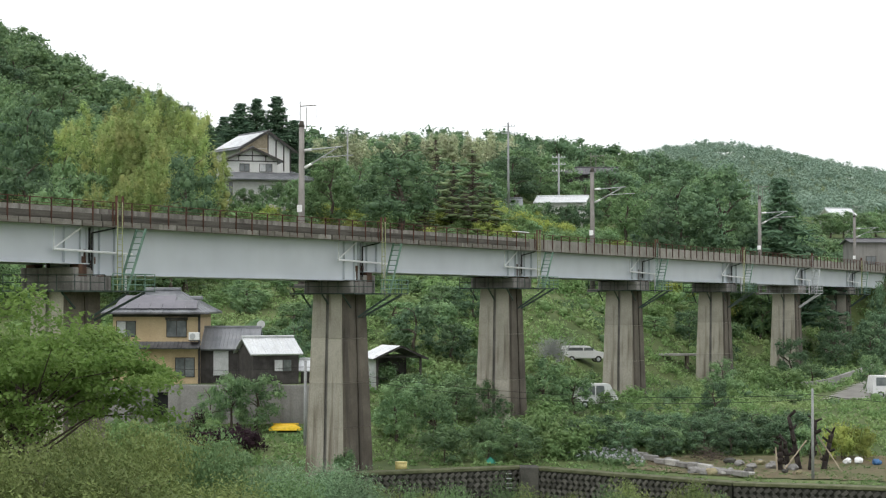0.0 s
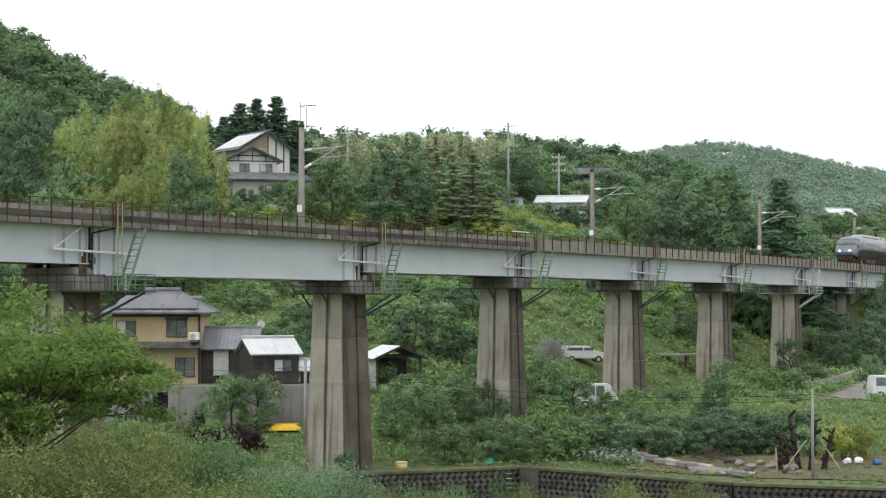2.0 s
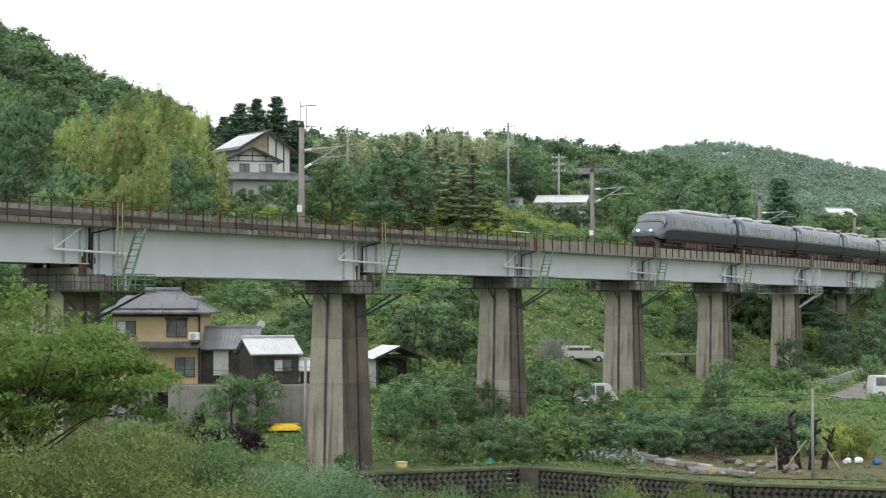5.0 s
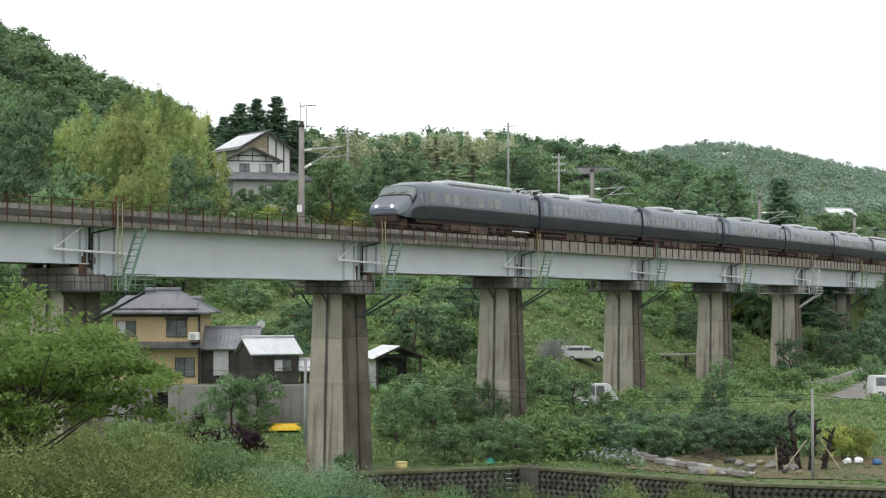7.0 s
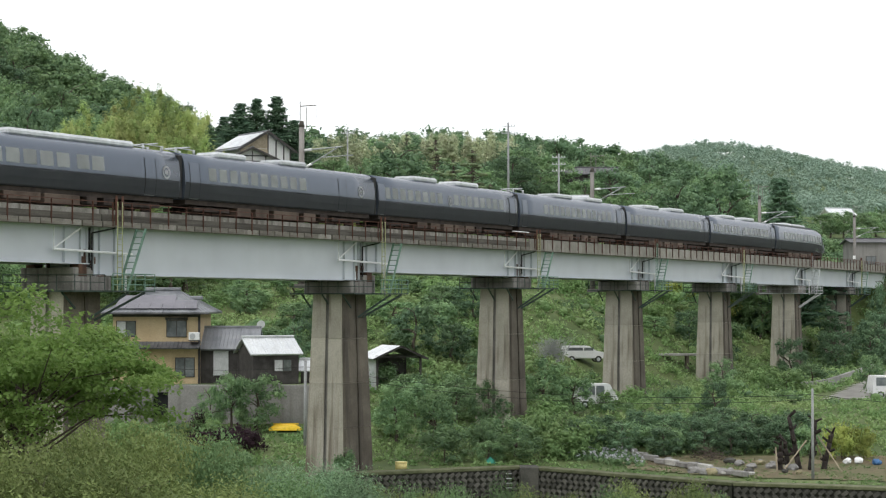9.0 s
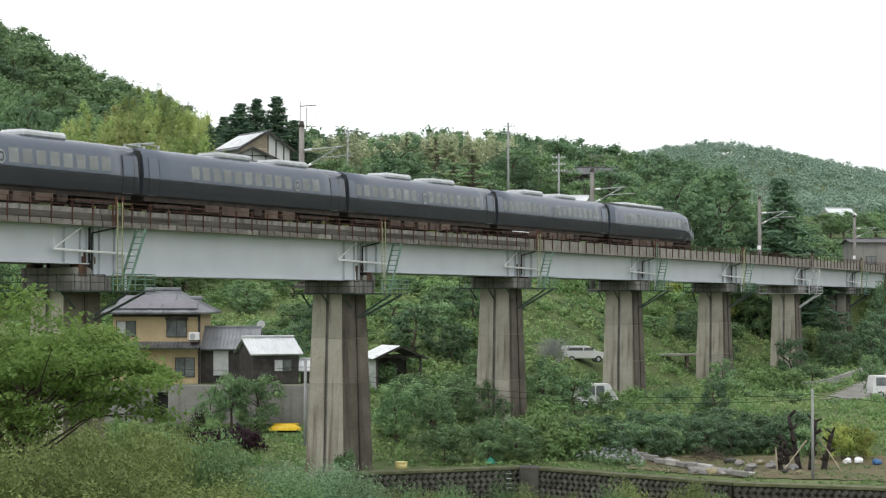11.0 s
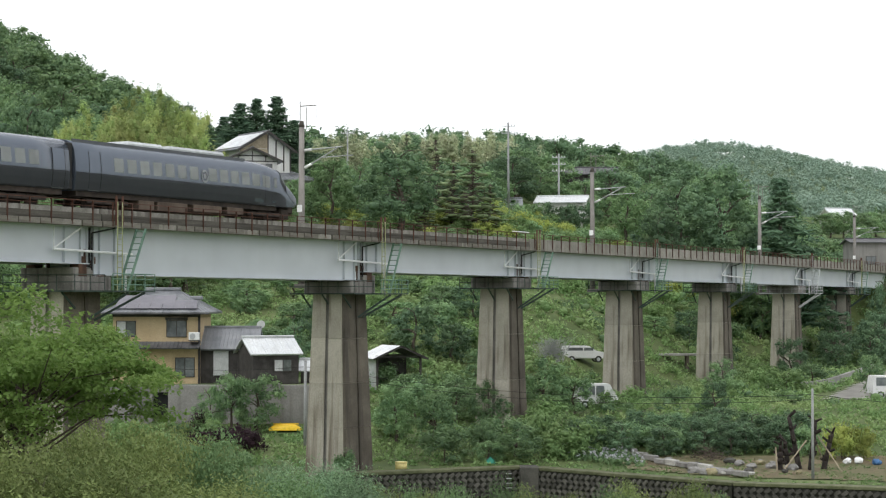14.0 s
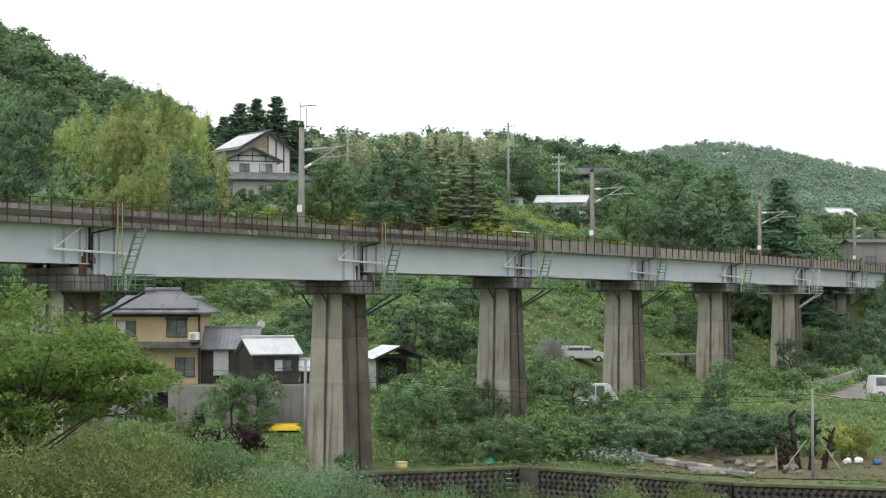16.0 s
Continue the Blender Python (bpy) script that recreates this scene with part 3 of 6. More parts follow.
def make_car(kind, windows, panto, humps, doors=(-8.6, 8.7), emblem=0.35):
    """One car. x points the way that the train runs; kind: head, middle or tail."""
    label = {"head": "dark gunmetal express train leading car with slanted windscreen and lit headlamps",
             "tail": "dark gunmetal express train rear car with rounded slanted end",
             "middle": "dark gunmetal express train passenger car with pale curtained windows"}[kind]
    e = thing("train_car", label, "train car", group="cars of the express train")
    x_in, x_out = -9.78, (10.35 if kind == "head" else 10.2 if kind == "tail" else 9.78)
    nose = x_out if kind != "middle" else None
    xs = list(np.linspace(x_in, x_out - (5.0 if nose else 0), 9))
    if nose:
        xs += [x_out - d for d in NOSE_D[::-1][1:]]
    sk = []
    bm = bmesh.new()
    for x in xs:
        ring = [bm.verts.new(skin(x, u, 1, nose)) for u in PROF_U] + [bm.verts.new(skin(x, u, -1, nose)) for u in PROF_U[-2:0:-1]]
        sk.append(ring)
    k = len(sk[0])
    for a, b in zip(sk, sk[1:]):
        for j in range(k):
            f = bm.faces.new((a[j], a[(j + 1) % k], b[(j + 1) % k], b[j]))
            f.smooth = nose is None or max(v.co.x for v in f.verts) < x_out - 2.0
    bm.faces.new(sk[0][::-1])
    bm.faces.new(sk[-1])
    flip = pose(0, 0, 0, 0, 0, 180 if kind == "tail" else 0)
    part("body", bm, M_TRAIN, e, "", flip)
    for side in (-1, 1):
        for w0, w1 in windows:
            part("window", patch(w0, w1, u_of(2.08), u_of(2.80), side, nose, 0.006, 1, 4), M_TGLASS, e, "", flip)
        # painted darker than the body, as the lower side faces the ground
        part("lower_band", patch(0, 0, 1.2, u_of(1.92), side, nose, 0.006, 8, 4, [x_in + 0.03] + [x for x in xs[1:] if x < x_out - 1.0] + ([] if nose else [x_out - 0.03])), M_TRAIN_LOW, e, "lower body side with its shade painted in", flip)
        for dx in ((-7.3,) if kind == "head" else (-8.3,) if kind == "tail" else doors):
            d = part("door", patch(dx - 0.42, dx + 0.42, u_of(1.93), u_of(3.0), side, nose, 0.008, 1, 6, None, True), M_TRAIN, e, "plug door flush with the side", flip)
            part("door_seam", patch(dx + 0.42, dx + 0.47, u_of(1.12), u_of(3.02), side, nose, 0.012, 1, 6), M_BLACK, d)
            part("door_seam", patch(dx - 0.46, dx - 0.43, u_of(1.12), u_of(3.02), side, nose, 0.012, 1, 6), M_BLACK, d)
            part("door_step", patch(dx - 0.4, dx + 0.4, 1.6, 1.95, side, nose, 0.02, 1, 1), M_TROOF, d, "pale step plate")
        # round emblem
        cx = -8.6 if kind == "head" else emblem
        bm = bmesh.new()
        for r0, r1 in ((0.0, 0.13), (0.22, 0.32)):
            for i in range(20):
                a0, a1 = 6.28319 * i / 20, 6.28319 * (i + 1) / 20
                vs = []
                for r, a in ((r0, a0), (r1, a0), (r1, a1), (r0, a1)):
                    vs.append(bm.verts.new(skin(cx + r * math.cos(a), u_of(2.32 + r * 1.1 * math.sin(a)), side, nose, 0.03)))
                bm.faces.new(vs)
        bmesh.ops.solidify(bm, geom=bm.faces[:], thickness=0.004)
        part("emblem", bm, M_LOGO, e, "pale round ring emblem", flip)
    for hx, hl in humps:
        bm = boxed(hx - hl / 2, hx + hl / 2, -0.85, 0.85, 3.45, 3.86, 0.14)
        h = part("roof_unit", bm, M_TROOF, e, "silver roof equipment housing", flip)
    part("roof_walk", boxed(x_in + 0.3, x_out - (5.0 if nose else 0.3), -0.95, -0.88, 3.44, 3.62), M_TRAIN_LOW, e, "", flip)
    if panto is not None:
        p = part("pantograph", tube(tube(tubed((panto - 0.9, -0.5, 3.8), (panto + 0.9, -0.5, 3.84), 0.03, n=5), (panto - 0.9, 0.5, 3.8), (panto + 0.9, 0.5, 3.84), 0.03, n=5),
                                    (panto, -0.85, 3.9), (panto, 0.85, 3.9), 0.04, n=5), M_LOGO, e, "folded pantograph", flip)
        for ix in (-0.8, 0.8):
            for iy in (-0.5, 0.5):
                part("insulator", tubed((panto + ix, iy, 3.5), (panto + ix, iy, 3.8), 0.07, n=7), M_TROOF, p)
    # underframe, boxes and bogies
    part("underframe", boxed(x_in + 0.3, x_out - (2.2 if nose else 0.3), -1.2, 1.2, 0.72, 0.99), M_UNDER, e, "", flip)
    rng = random.Random(int(x_out * 10) + len(windows))
    x = -4.6
    while x < 4.4:
        w = rng.choice((0.8, 1.3, 2.6))
        part("equipment_box", boxed(x, min(x + w, 4.7), -1.25, 1.25, rng.choice((0.25, 0.35)), 0.74, 0.03), M_UNDERBOX if w > 1 else M_UNDER, e, "", flip)
        x += w + rng.choice((0.25, 0.5))
    for bx in (-6.9, 6.9):
        b = part("bogie", box(boxed(bx - 1.6, bx + 1.6, -1.1, -0.92, 0.4, 0.62, 0.03), bx - 1.6, bx + 1.6, 0.92, 1.1, 0.4, 0.62), M_UNDER, e, "", flip)
        part("cross_beam", boxed(bx - 0.3, bx + 0.3, -0.92, 0.92, 0.4, 0.7), M_UNDER, b)
        for ax in (-1.05, 1.05):
            part("wheelset", tube(tube(tubed((bx + ax, -0.62, 0.43), (bx + ax, -0.5, 0.43), 0.43, n=18), (bx + ax, 0.5, 0.43), (bx + ax, 0.62, 0.43), 0.43, n=18),
                                  (bx + ax, -1.0, 0.43), (bx + ax, 1.0, 0.43), 0.08, n=8), M_UNDER, b)
    if kind != "tail":
        part("gangway", boxed(-10.15, -9.75, -1.32, 1.32, 1.0, 3.36, 0.05), M_BLACK, e, "black rubber gangway bellows")
    if nose:
        ahead = Vector((0.012, 0, 0.014))

        def front_plate(dd, lows, high=12.0, lift=1.0):
            """A plate wrapped round the nose from one side to the other, its lower edge at lows along the section."""
            plate = bmesh.new()
            g = []
            for d, low in zip(dd, lows):
                us = list(np.linspace(low, high, 9))
                g.append([plate.verts.new(skin(nose - d, u, sd, nose) + ahead * lift + Vector((0, 0.014 * lift * sd if u < 10 else 0, 0)))
                          for u, sd in [(u, 1) for u in us] + [(u, -1) for u in us[-2::-1]]])
            for a, b in zip(g, g[1:]):
                for j in range(len(a) - 1):
                    plate.faces.new((a[j], a[j + 1], b[j + 1], b[j]))
            bmesh.ops.solidify(plate, geom=plate.faces[:], thickness=0.006)
            return plate

        screen = part("windscreen", front_plate((1.50, 1.74, 1.98), (7.2, 7.2, 7.2), lift=1.6), M_SCREEN, e, "wide slanted windscreen", flip)
        part("screen_seal", front_plate((1.41, 1.49), (6.0, 6.0), lift=1.5), M_BLACK, screen)
        part("screen_pillar_trim", front_plate((1.49, 2.06), (5.6, 6.4), lift=0.9), M_TRAIN_LOW, screen)
        for wy in (-0.55, 0.35):
            part("wiper", tubed((nose - 1.44, wy, 2.60), (nose - 1.62, wy + 0.55, 2.76), 0.018, n=5), M_BLACK, screen)
        part("front_panel", front_plate((0.0, 0.06, 0.45, 0.95, 1.40), (1.6, 2.0, 3.4, 5.0, 6.2)), M_TFACE, e, "silver-grey front panel", flip)
        part("front_valance", boxed(nose - 0.75, nose - 0.06, -0.92, 0.92, 0.62, 1.13, 0.1), M_UNDER, e, "dark valance under the face", flip)
        for sy in (-1, 1):
            lamp = part("headlamp", tubed((nose - 0.5, sy * 0.60, 1.72), (nose - 0.06, sy * 0.60, 1.70), 0.092, n=14), M_HEADLIGHT if kind == "head" else M_TROOF, e, "round white headlamp", flip)
            part("lamp_ring", tubed((nose - 0.5, sy * 0.60, 1.72), (nose - 0.10, sy * 0.60, 1.70), 0.15, n=14), M_TROOF, lamp)
            part("side_window", patch(nose - 2.75, nose - 2.45, u_of(2.2), u_of(2.85), sy, nose, 0.012, 1, 4), M_TGLASS, e, "", flip)
            part("emblem_letter", boxed(nose - 0.16, nose - 0.015, sy * 0.13 - 0.10, sy * 0.13 + 0.10, 1.50, 1.62, 0.01), M_BLACK, e, "small black emblem on the face", flip)
            for dx in (2.95, 3.62):
                part("cab_door_seam", patch(nose - dx - 0.03, nose - dx, u_of(1.15), u_of(3.05), sy, nose, 0.012, 1, 6), M_BLACK, e, "", flip)
            part("step_plate", patch(nose - 3.5, nose - 2.6, 1.3, 1.6, sy, nose, 0.03, 1, 1), M_TROOF, e, "pale step plate", flip)
        part("snow_plough", boxed(nose - 1.5, nose - 0.6, -1.0, 1.0, 0.25, 0.97, 0.1), M_UNDER, e, "", flip)
    return e


def row_of(start, n, w, gap):
    return [(start + i * (w + gap), start + i * (w + gap) + w) for i in range(n)]


CARS = []


def make_train():
    long_row = row_of(-7.6, 8, 0.70, 0.257) + row_of(1.4, 8, 0.70, 0.286)
    units = ((2.6, 3.2), (-3.4, 3.2))
    specs = [("head", row_of(-3.6, 2, 0.93, 0.2) + row_of(-1.0, 5, 0.93, 0.255) + row_of(5.95, 1, 0.95, 0.2), -8.6, ((-2.0, 9.5),)),
             ("middle", row_of(-1.98, 10, 0.70, 0.29), 8.6, ((4.6, 2.8), (-1.6, 2.8)), (-6.0, 8.9), -8.1),
             ("middle", long_row, None, units, (-9.0, 9.35)),
             ("middle", row_of(-6.9, 2, 0.75, 0.3) + row_of(-3.9, 10, 0.70, 0.286), 8.2, ((0.8, 3.2), (-5.0, 3.2)), (-8.6, 8.9), -4.5),
             ("middle", long_row, None, units, (-9.0, 9.35)),
             ("middle", long_row, None, units, (-9.0, 9.35)),
             ("tail", row_of(-6.8, 7, 0.75, 0.3) + row_of(1.2, 6, 0.75, 0.27), None, ((-3.5, 3.0), (1.0, 5.0)), (), 0.8)]
    for sp in specs:
        CARS.append(make_car(*sp))


def motions():
    """The train runs down the line at about 22 m/s."""
    for i, car in enumerate(CARS):
        rows = []
        for k in range(0, 33):
            t = k * 0.5
            s = 31.25 - 21.7314 * (t - 8) - 0.0044905 * (t - 8) ** 2 - 10 + 20 * i + 0.2 * max(0.0, 7.5 - t) ** 1.55
            a, b = on_line(s - 7), on_line(s + 7)
            mx, my = (a[0] + b[0]) / 2, (a[1] + b[1]) / 2
            rows.append((t, pose(mx, my, RAIL_Z, 0, 0, math.degrees(math.atan2(a[1] - b[1], a[0] - b[0])))))
        walk(car, rows)


# ---- plants ----
L_OAK = foliage("broadleaf_green", (0.110, 0.195, 0.100), (0.220, 0.340, 0.150), (0.290, 0.420, 0.175))
L_DARK = foliage("evergreen_dark_leaf", (0.085, 0.150, 0.088), (0.155, 0.250, 0.125), (0.195, 0.300, 0.135))
L_LIGHT = foliage("fresh_green_leaf", (0.093, 0.171, 0.066), (0.177, 0.283, 0.114), (0.223, 0.318, 0.149))
L_BAMBOO = foliage("bamboo_leaf", (0.235, 0.345, 0.110), (0.390, 0.500, 0.180), (0.490, 0.480, 0.190), 0.08, 0.6, 0.4)
L_BAMBOO_PALE = foliage("pale_bamboo_leaf", (0.340, 0.400, 0.240), (0.520, 0.585, 0.340), (0.590, 0.585, 0.370), 0.08)
L_CEDAR = foliage("conifer_needles", (0.062, 0.118, 0.075), (0.120, 0.200, 0.112), (0.145, 0.230, 0.120))
L_PINE = foliage("clipped_pine_needles", (0.150, 0.205, 0.105), (0.230, 0.300, 0.142), (0.270, 0.325, 0.155))
L_YELLOW = foliage("yellow_green_shrub", (0.200, 0.265, 0.060), (0.355, 0.425, 0.110), (0.415, 0.430, 0.120))
L_WEED = foliage("rank_weeds", (0.125, 0.220, 0.080), (0.230, 0.350, 0.128), (0.295, 0.365, 0.150), 0.05)
L_OLIVE = foliage("olive_twiggy_leaf", (0.118, 0.170, 0.055), (0.220, 0.280, 0.092), (0.262, 0.285, 0.104), 0.1)
L_REED = foliage("blue_green_cane", (0.114, 0.202, 0.108), (0.210, 0.329, 0.177), (0.238, 0.320, 0.158), 0.1)
L_NEAR = foliage("maple_leaf", (0.135, 0.235, 0.055), (0.235, 0.360, 0.095), (0.260, 0.370, 0.100), 0.3, 0.6, 0.45)
L_RED = foliage("dark_purple_leaf", (0.037, 0.021, 0.028), (0.074, 0.038, 0.049), (0.062, 0.045, 0.047))
# Haze over the far hill is mixed into these paler leaf colours.
L_FAR_HAZE = foliage("distant_wood", (0.190, 0.275, 0.205), (0.225, 0.315, 0.230), (0.255, 0.335, 0.232), 0.02)
M_BARK = solid("grey_brown_bark", (0.075, 0.06, 0.048), (0.13, 0.105, 0.085), 3.0, 0.95, 0, 20, 0.6)
M_CULM = solid("bamboo_culm", (0.16, 0.18, 0.08), (0.24, 0.24, 0.12), 2.0, 0.6, 0, 20, 0.1)

_t = np.linspace(-1, 1, 3)
_cube_v, _cube_q = [], []
for _ax in range(3):
    for _sg in (-1, 1):
        _b = len(_cube_v)
        for _i in range(3):
            for _j in range(3):
                _p = [0, 0, 0]
                _p[_ax], _p[(_ax + 1) % 3], _p[(_ax + 2) % 3] = _sg, _t[_i], _t[_j]
                _cube_v.append(_p)
        _cube_q += [[_b + 3 * _i + _j, _b + 3 * _i + _j + 3, _b + 3 * _i + _j + 4, _b + 3 * _i + _j + 1] for _i in range(2) for _j in range(2)]
CORE_V = np.array(_cube_v, float)
CORE_V /= np.linalg.norm(CORE_V, axis=1)[:, None]
CORE_Q = np.array(_cube_q)


def unit(v):
    return v / np.maximum(np.linalg.norm(v, axis=-1, keepdims=True), 1e-9)


def leaf_cloud(rng, c, r, n, size, aspect=0.6, up=0.35, spread=0.8, core=0.4, droop=0.0, out=0.85):
    """Leaves round clumps at c with radii r (three each), and a solid heart in every clump."""
    c, r = np.asarray(c, float), np.asarray(r, float)
    m = len(c)
    d = unit(rng.normal(size=(m, n, 3)))
    pos = c[:, None] + r[:, None] * d * rng.uniform(0.42, 1.16, (m, n, 1))
    nrm = unit(d * out + rng.normal(size=(m, n, 3)) * spread * 0.6 + np.array([0, 0, up]))
    tan = unit(np.cross(nrm, rng.normal(size=(m, n, 3)) + np.array([0, 0, -droop * 3])))
    if droop:
        tan = unit(tan * (1 - droop) + np.array([0, 0, -1.0]) * droop + d * 0.3)
    bit = unit(np.cross(nrm, tan))
    ln = size * rng.uniform(0.55, 1.35, (m, n, 1))
    a, b = tan * ln * 0.5, bit * ln * 0.5 * aspect
    # a leaf is a kite
    v = np.stack([pos - a, pos + b * 0.9 - a * 0.1, pos + a * 1.1, pos - b * 0.9 - a * 0.1], axis=2).reshape(-1, 3)
    q = np.arange(len(v)).reshape(-1, 4)
    if core:
        jig = rng.uniform(0.82, 1.1, (m, len(CORE_V), 1))
        # shared corners keep one shake
        key = np.round(CORE_V, 4)
        _, inv = np.unique(key, axis=0, return_inverse=True)
        jig = jig[:, np.ravel(inv)]
        cv = (c[:, None] + r[:, None] * CORE_V[None] * core * jig).reshape(-1, 3)
        cq = (CORE_Q[None] + (np.arange(m) * len(CORE_V))[:, None, None]).reshape(-1, 4)
        q = np.concatenate([q, cq + len(v)])
        v = np.concatenate([v, cv])
    return v, q


def trunk_bm(rng, h, r, limbs, reach, lean=0.0):
    bm = bmesh.new()
    p = Vector((0, 0, -0.4))
    rad = r
    for i in range(4):
        q = Vector((lean * (i + 1) * h / 4 + rng.uniform(-0.04, 0.04) * h, rng.uniform(-0.04, 0.04) * h, h * 0.75 * (i + 1) / 4))
        tube(bm, p, q, rad, rad * 0.75, n=7, cap=False)
        p, rad = q, rad * 0.75
        if i >= 1:
            for k in range(limbs):
                a = rng.uniform(0, 6.28)
                e = q + Vector((math.cos(a) * reach, math.sin(a) * reach, h * rng.uniform(0.06, 0.22))) * rng.uniform(0.6, 0.95)
                mid = (q + e) / 2 + Vector((0, 0, 0.04 * h))
                tube(bm, q, mid, rad * 0.6, rad * 0.4, n=5, cap=False)
                tube(bm, mid, e, rad * 0.4, rad * 0.12, n=5, cap=False)
    return bm


PROTOS = {}


def broadleaf(seed, leaf, h=10.0, r=4.0, clumps=46, n=74, size=0.36, low=0.06):
    rng = np.random.default_rng(seed)
    d = unit(rng.normal(size=(clumps, 3)))
    up = rng.uniform(-0.75 if low > 0.03 else -0.95, 1.0, clumps)
    d = unit(d * np.array([1, 1, 0])) * np.sqrt(1 - up ** 2)[:, None] + np.stack([0 * up, 0 * up, up], 1)
    k = rng.uniform(0.55, 0.86, clumps)[:, None]
    mid = h * (0.5 + low / 2)
    c = d * k * np.array([r, r, h * (0.5 - low / 2)]) + np.array([0, 0, mid])
    c[:, :2] += rng.normal(0, 0.08 * r, (clumps, 2))
    s = rng.uniform(0.20, 0.36, clumps)[:, None] * r * np.array([1, 1, 0.8])
    v, q = leaf_cloud(rng, c, s, n, size)
    return (v, q), trunk_bm(random.Random(seed), h, 0.035 * h, 3, r * 0.75), leaf, M_BARK


def cedar(seed, leaf, h=14.0, r=2.8):
    rng = np.random.default_rng(seed)
    cs, rs = [], []
    tiers = 26
    for i in range(tiers):
        t = i / (tiers - 1)
        z = h * (0.12 + 0.86 * t)
        rad = (r * (1 - t) ** 0.9 + 0.1) * rng.uniform(0.8, 1.15)
        for k in range(max(3, int(17 * (1 - t) + 4))):
            a = rng.uniform(0, 6.28)
            g = rng.uniform(0.12, 1.0) ** 0.8
            cs.append((math.cos(a) * rad * g, math.sin(a) * rad * g, z - 0.25 * rad * g))
            rs.append((0.36 + 0.16 * rad, 0.36 + 0.16 * rad, 0.32))
    v, q = leaf_cloud(rng, cs, rs, 34, 0.42, 0.3, 0.1, 0.6, 0.45, 0.2)
    return (v, q), tubed((0, 0, -0.4), (0, 0, h * 0.97), 0.2, 0.04, n=7), leaf, M_BARK


def layered_pine(seed, leaf, h=9.0, r=3.2):
    """Flat clipped pads on short boughs, with open gaps between the tiers."""
    rng = np.random.default_rng(seed)
    cs, rs = [], []
    boughs = trunk_bm(random.Random(seed), h * 1.15, 0.13, 1, r * 0.2)
    tiers = 8
    for i in range(tiers):
        t = i / (tiers - 1)
        z = h * (0.14 + 0.82 * t)
        rad = r * (1 - 0.82 * t)
        count = max(1 if i == tiers - 1 else 3, round(9 * (1 - t)))
        for k in range(count):
            a = 6.28 * k / count + i * 1.1 + rng.uniform(-0.3, 0.3)
            g = rng.uniform(0.68, 0.95) if i < tiers - 1 else 0.0
            w = rng.uniform(0.72, 1.0) * (1.05 - 0.35 * t)
            c = (math.cos(a) * rad * g, math.sin(a) * rad * g, z + rng.uniform(-0.3, 0.3) - 0.12 * rad * g)
            cs.append(c)
            rs.append((w, w, 0.21))
            tube(boughs, (0, 0, c[2] - 0.5), (c[0], c[1], c[2] - 0.1), 0.06, 0.03, n=4, cap=False)
        # extra dark boughs added to stand for the shade inside the crown
        for k in range(16):
            a, g = rng.uniform(0, 6.28), rad * rng.uniform(0.45, 0.8)
            p = Vector((0, 0, z + rng.uniform(-0.5, 0.4)))
            tube(boughs, p, p + Vector((math.cos(a) * g, math.sin(a) * g, rng.uniform(-0.3, 0.2))), 0.07, 0.03, n=4, cap=False)
    v, q = leaf_cloud(rng, cs, rs, 110, 0.17, 0.45, 1.2, 0.4, 0.92)
    return (v, q), boughs, leaf, M_BARK


def bamboo(seed, leaf, h=14.0, r=3.2, culms=16):
    rng = np.random.default_rng(seed)
    cs, rs = [], []
    bm = bmesh.new()
    for i in range(culms):
        a, g = rng.uniform(0, 6.28), rng.uniform(0.1, 1.0) ** 0.6 * r
        bx, by = math.cos(a) * g, math.sin(a) * g
        hh = h * rng.uniform(0.78, 1.0) * (1 - 0.12 * (g / r) ** 2)
        lx, ly = bx * 0.22 + rng.normal(0, 0.3), by * 0.22 + rng.normal(0, 0.3)
        p = Vector((bx, by, -0.3))
        for k in range(1, 6):
            t = k / 5
            q = Vector((bx + lx * t * t, by + ly * t * t, hh * t * (1 - 0.04 * t)))
            tube(bm, p, q, 0.06 * (1.15 - t), 0.06 * (1.0 - t) + 0.005, n=5, cap=False)
            p = q
        for t in np.linspace(0.38, 1.0, 8):
            cs.append((bx + lx * t * t + rng.normal(0, 0.22), by + ly * t * t + rng.normal(0, 0.22), hh * t * (1 - 0.04 * t)))
            w = 0.95 * (1.3 - 0.8 * t)
            rs.append((w, w, 0.9))
    v, q = leaf_cloud(rng, cs, rs, 84, 0.33, 0.26, 0.3, 0.9, 0.45, 0.35)
    return (v, q), bm, leaf, M_CULM


def shrub(seed, leaf, h=2.2, r=1.5, clumps=15, n=84, size=0.20, aspect=0.5, droop=0.0, core=0.4):
    rng = np.random.default_rng(seed)
    a = rng.uniform(0, 6.28, clumps)
    g = rng.uniform(0, 1, clumps) ** 0.6 * r * 0.72
    z = h * rng.uniform(0.2, 0.8, clumps) * (1 - 0.35 * (g / r))
    c = np.stack([np.cos(a) * g, np.sin(a) * g, z], 1)
    s = rng.uniform(0.28, 0.46, clumps)[:, None] * np.array([r, r, h * 0.52])
    v, q = leaf_cloud(rng, c, s, n, size, aspect, droop=droop, core=core, out=0.85 if core else 0.4)
    return (v, q), trunk_bm(random.Random(seed), h * 0.8, 0.04, 2, r * 0.5), leaf, M_BARK


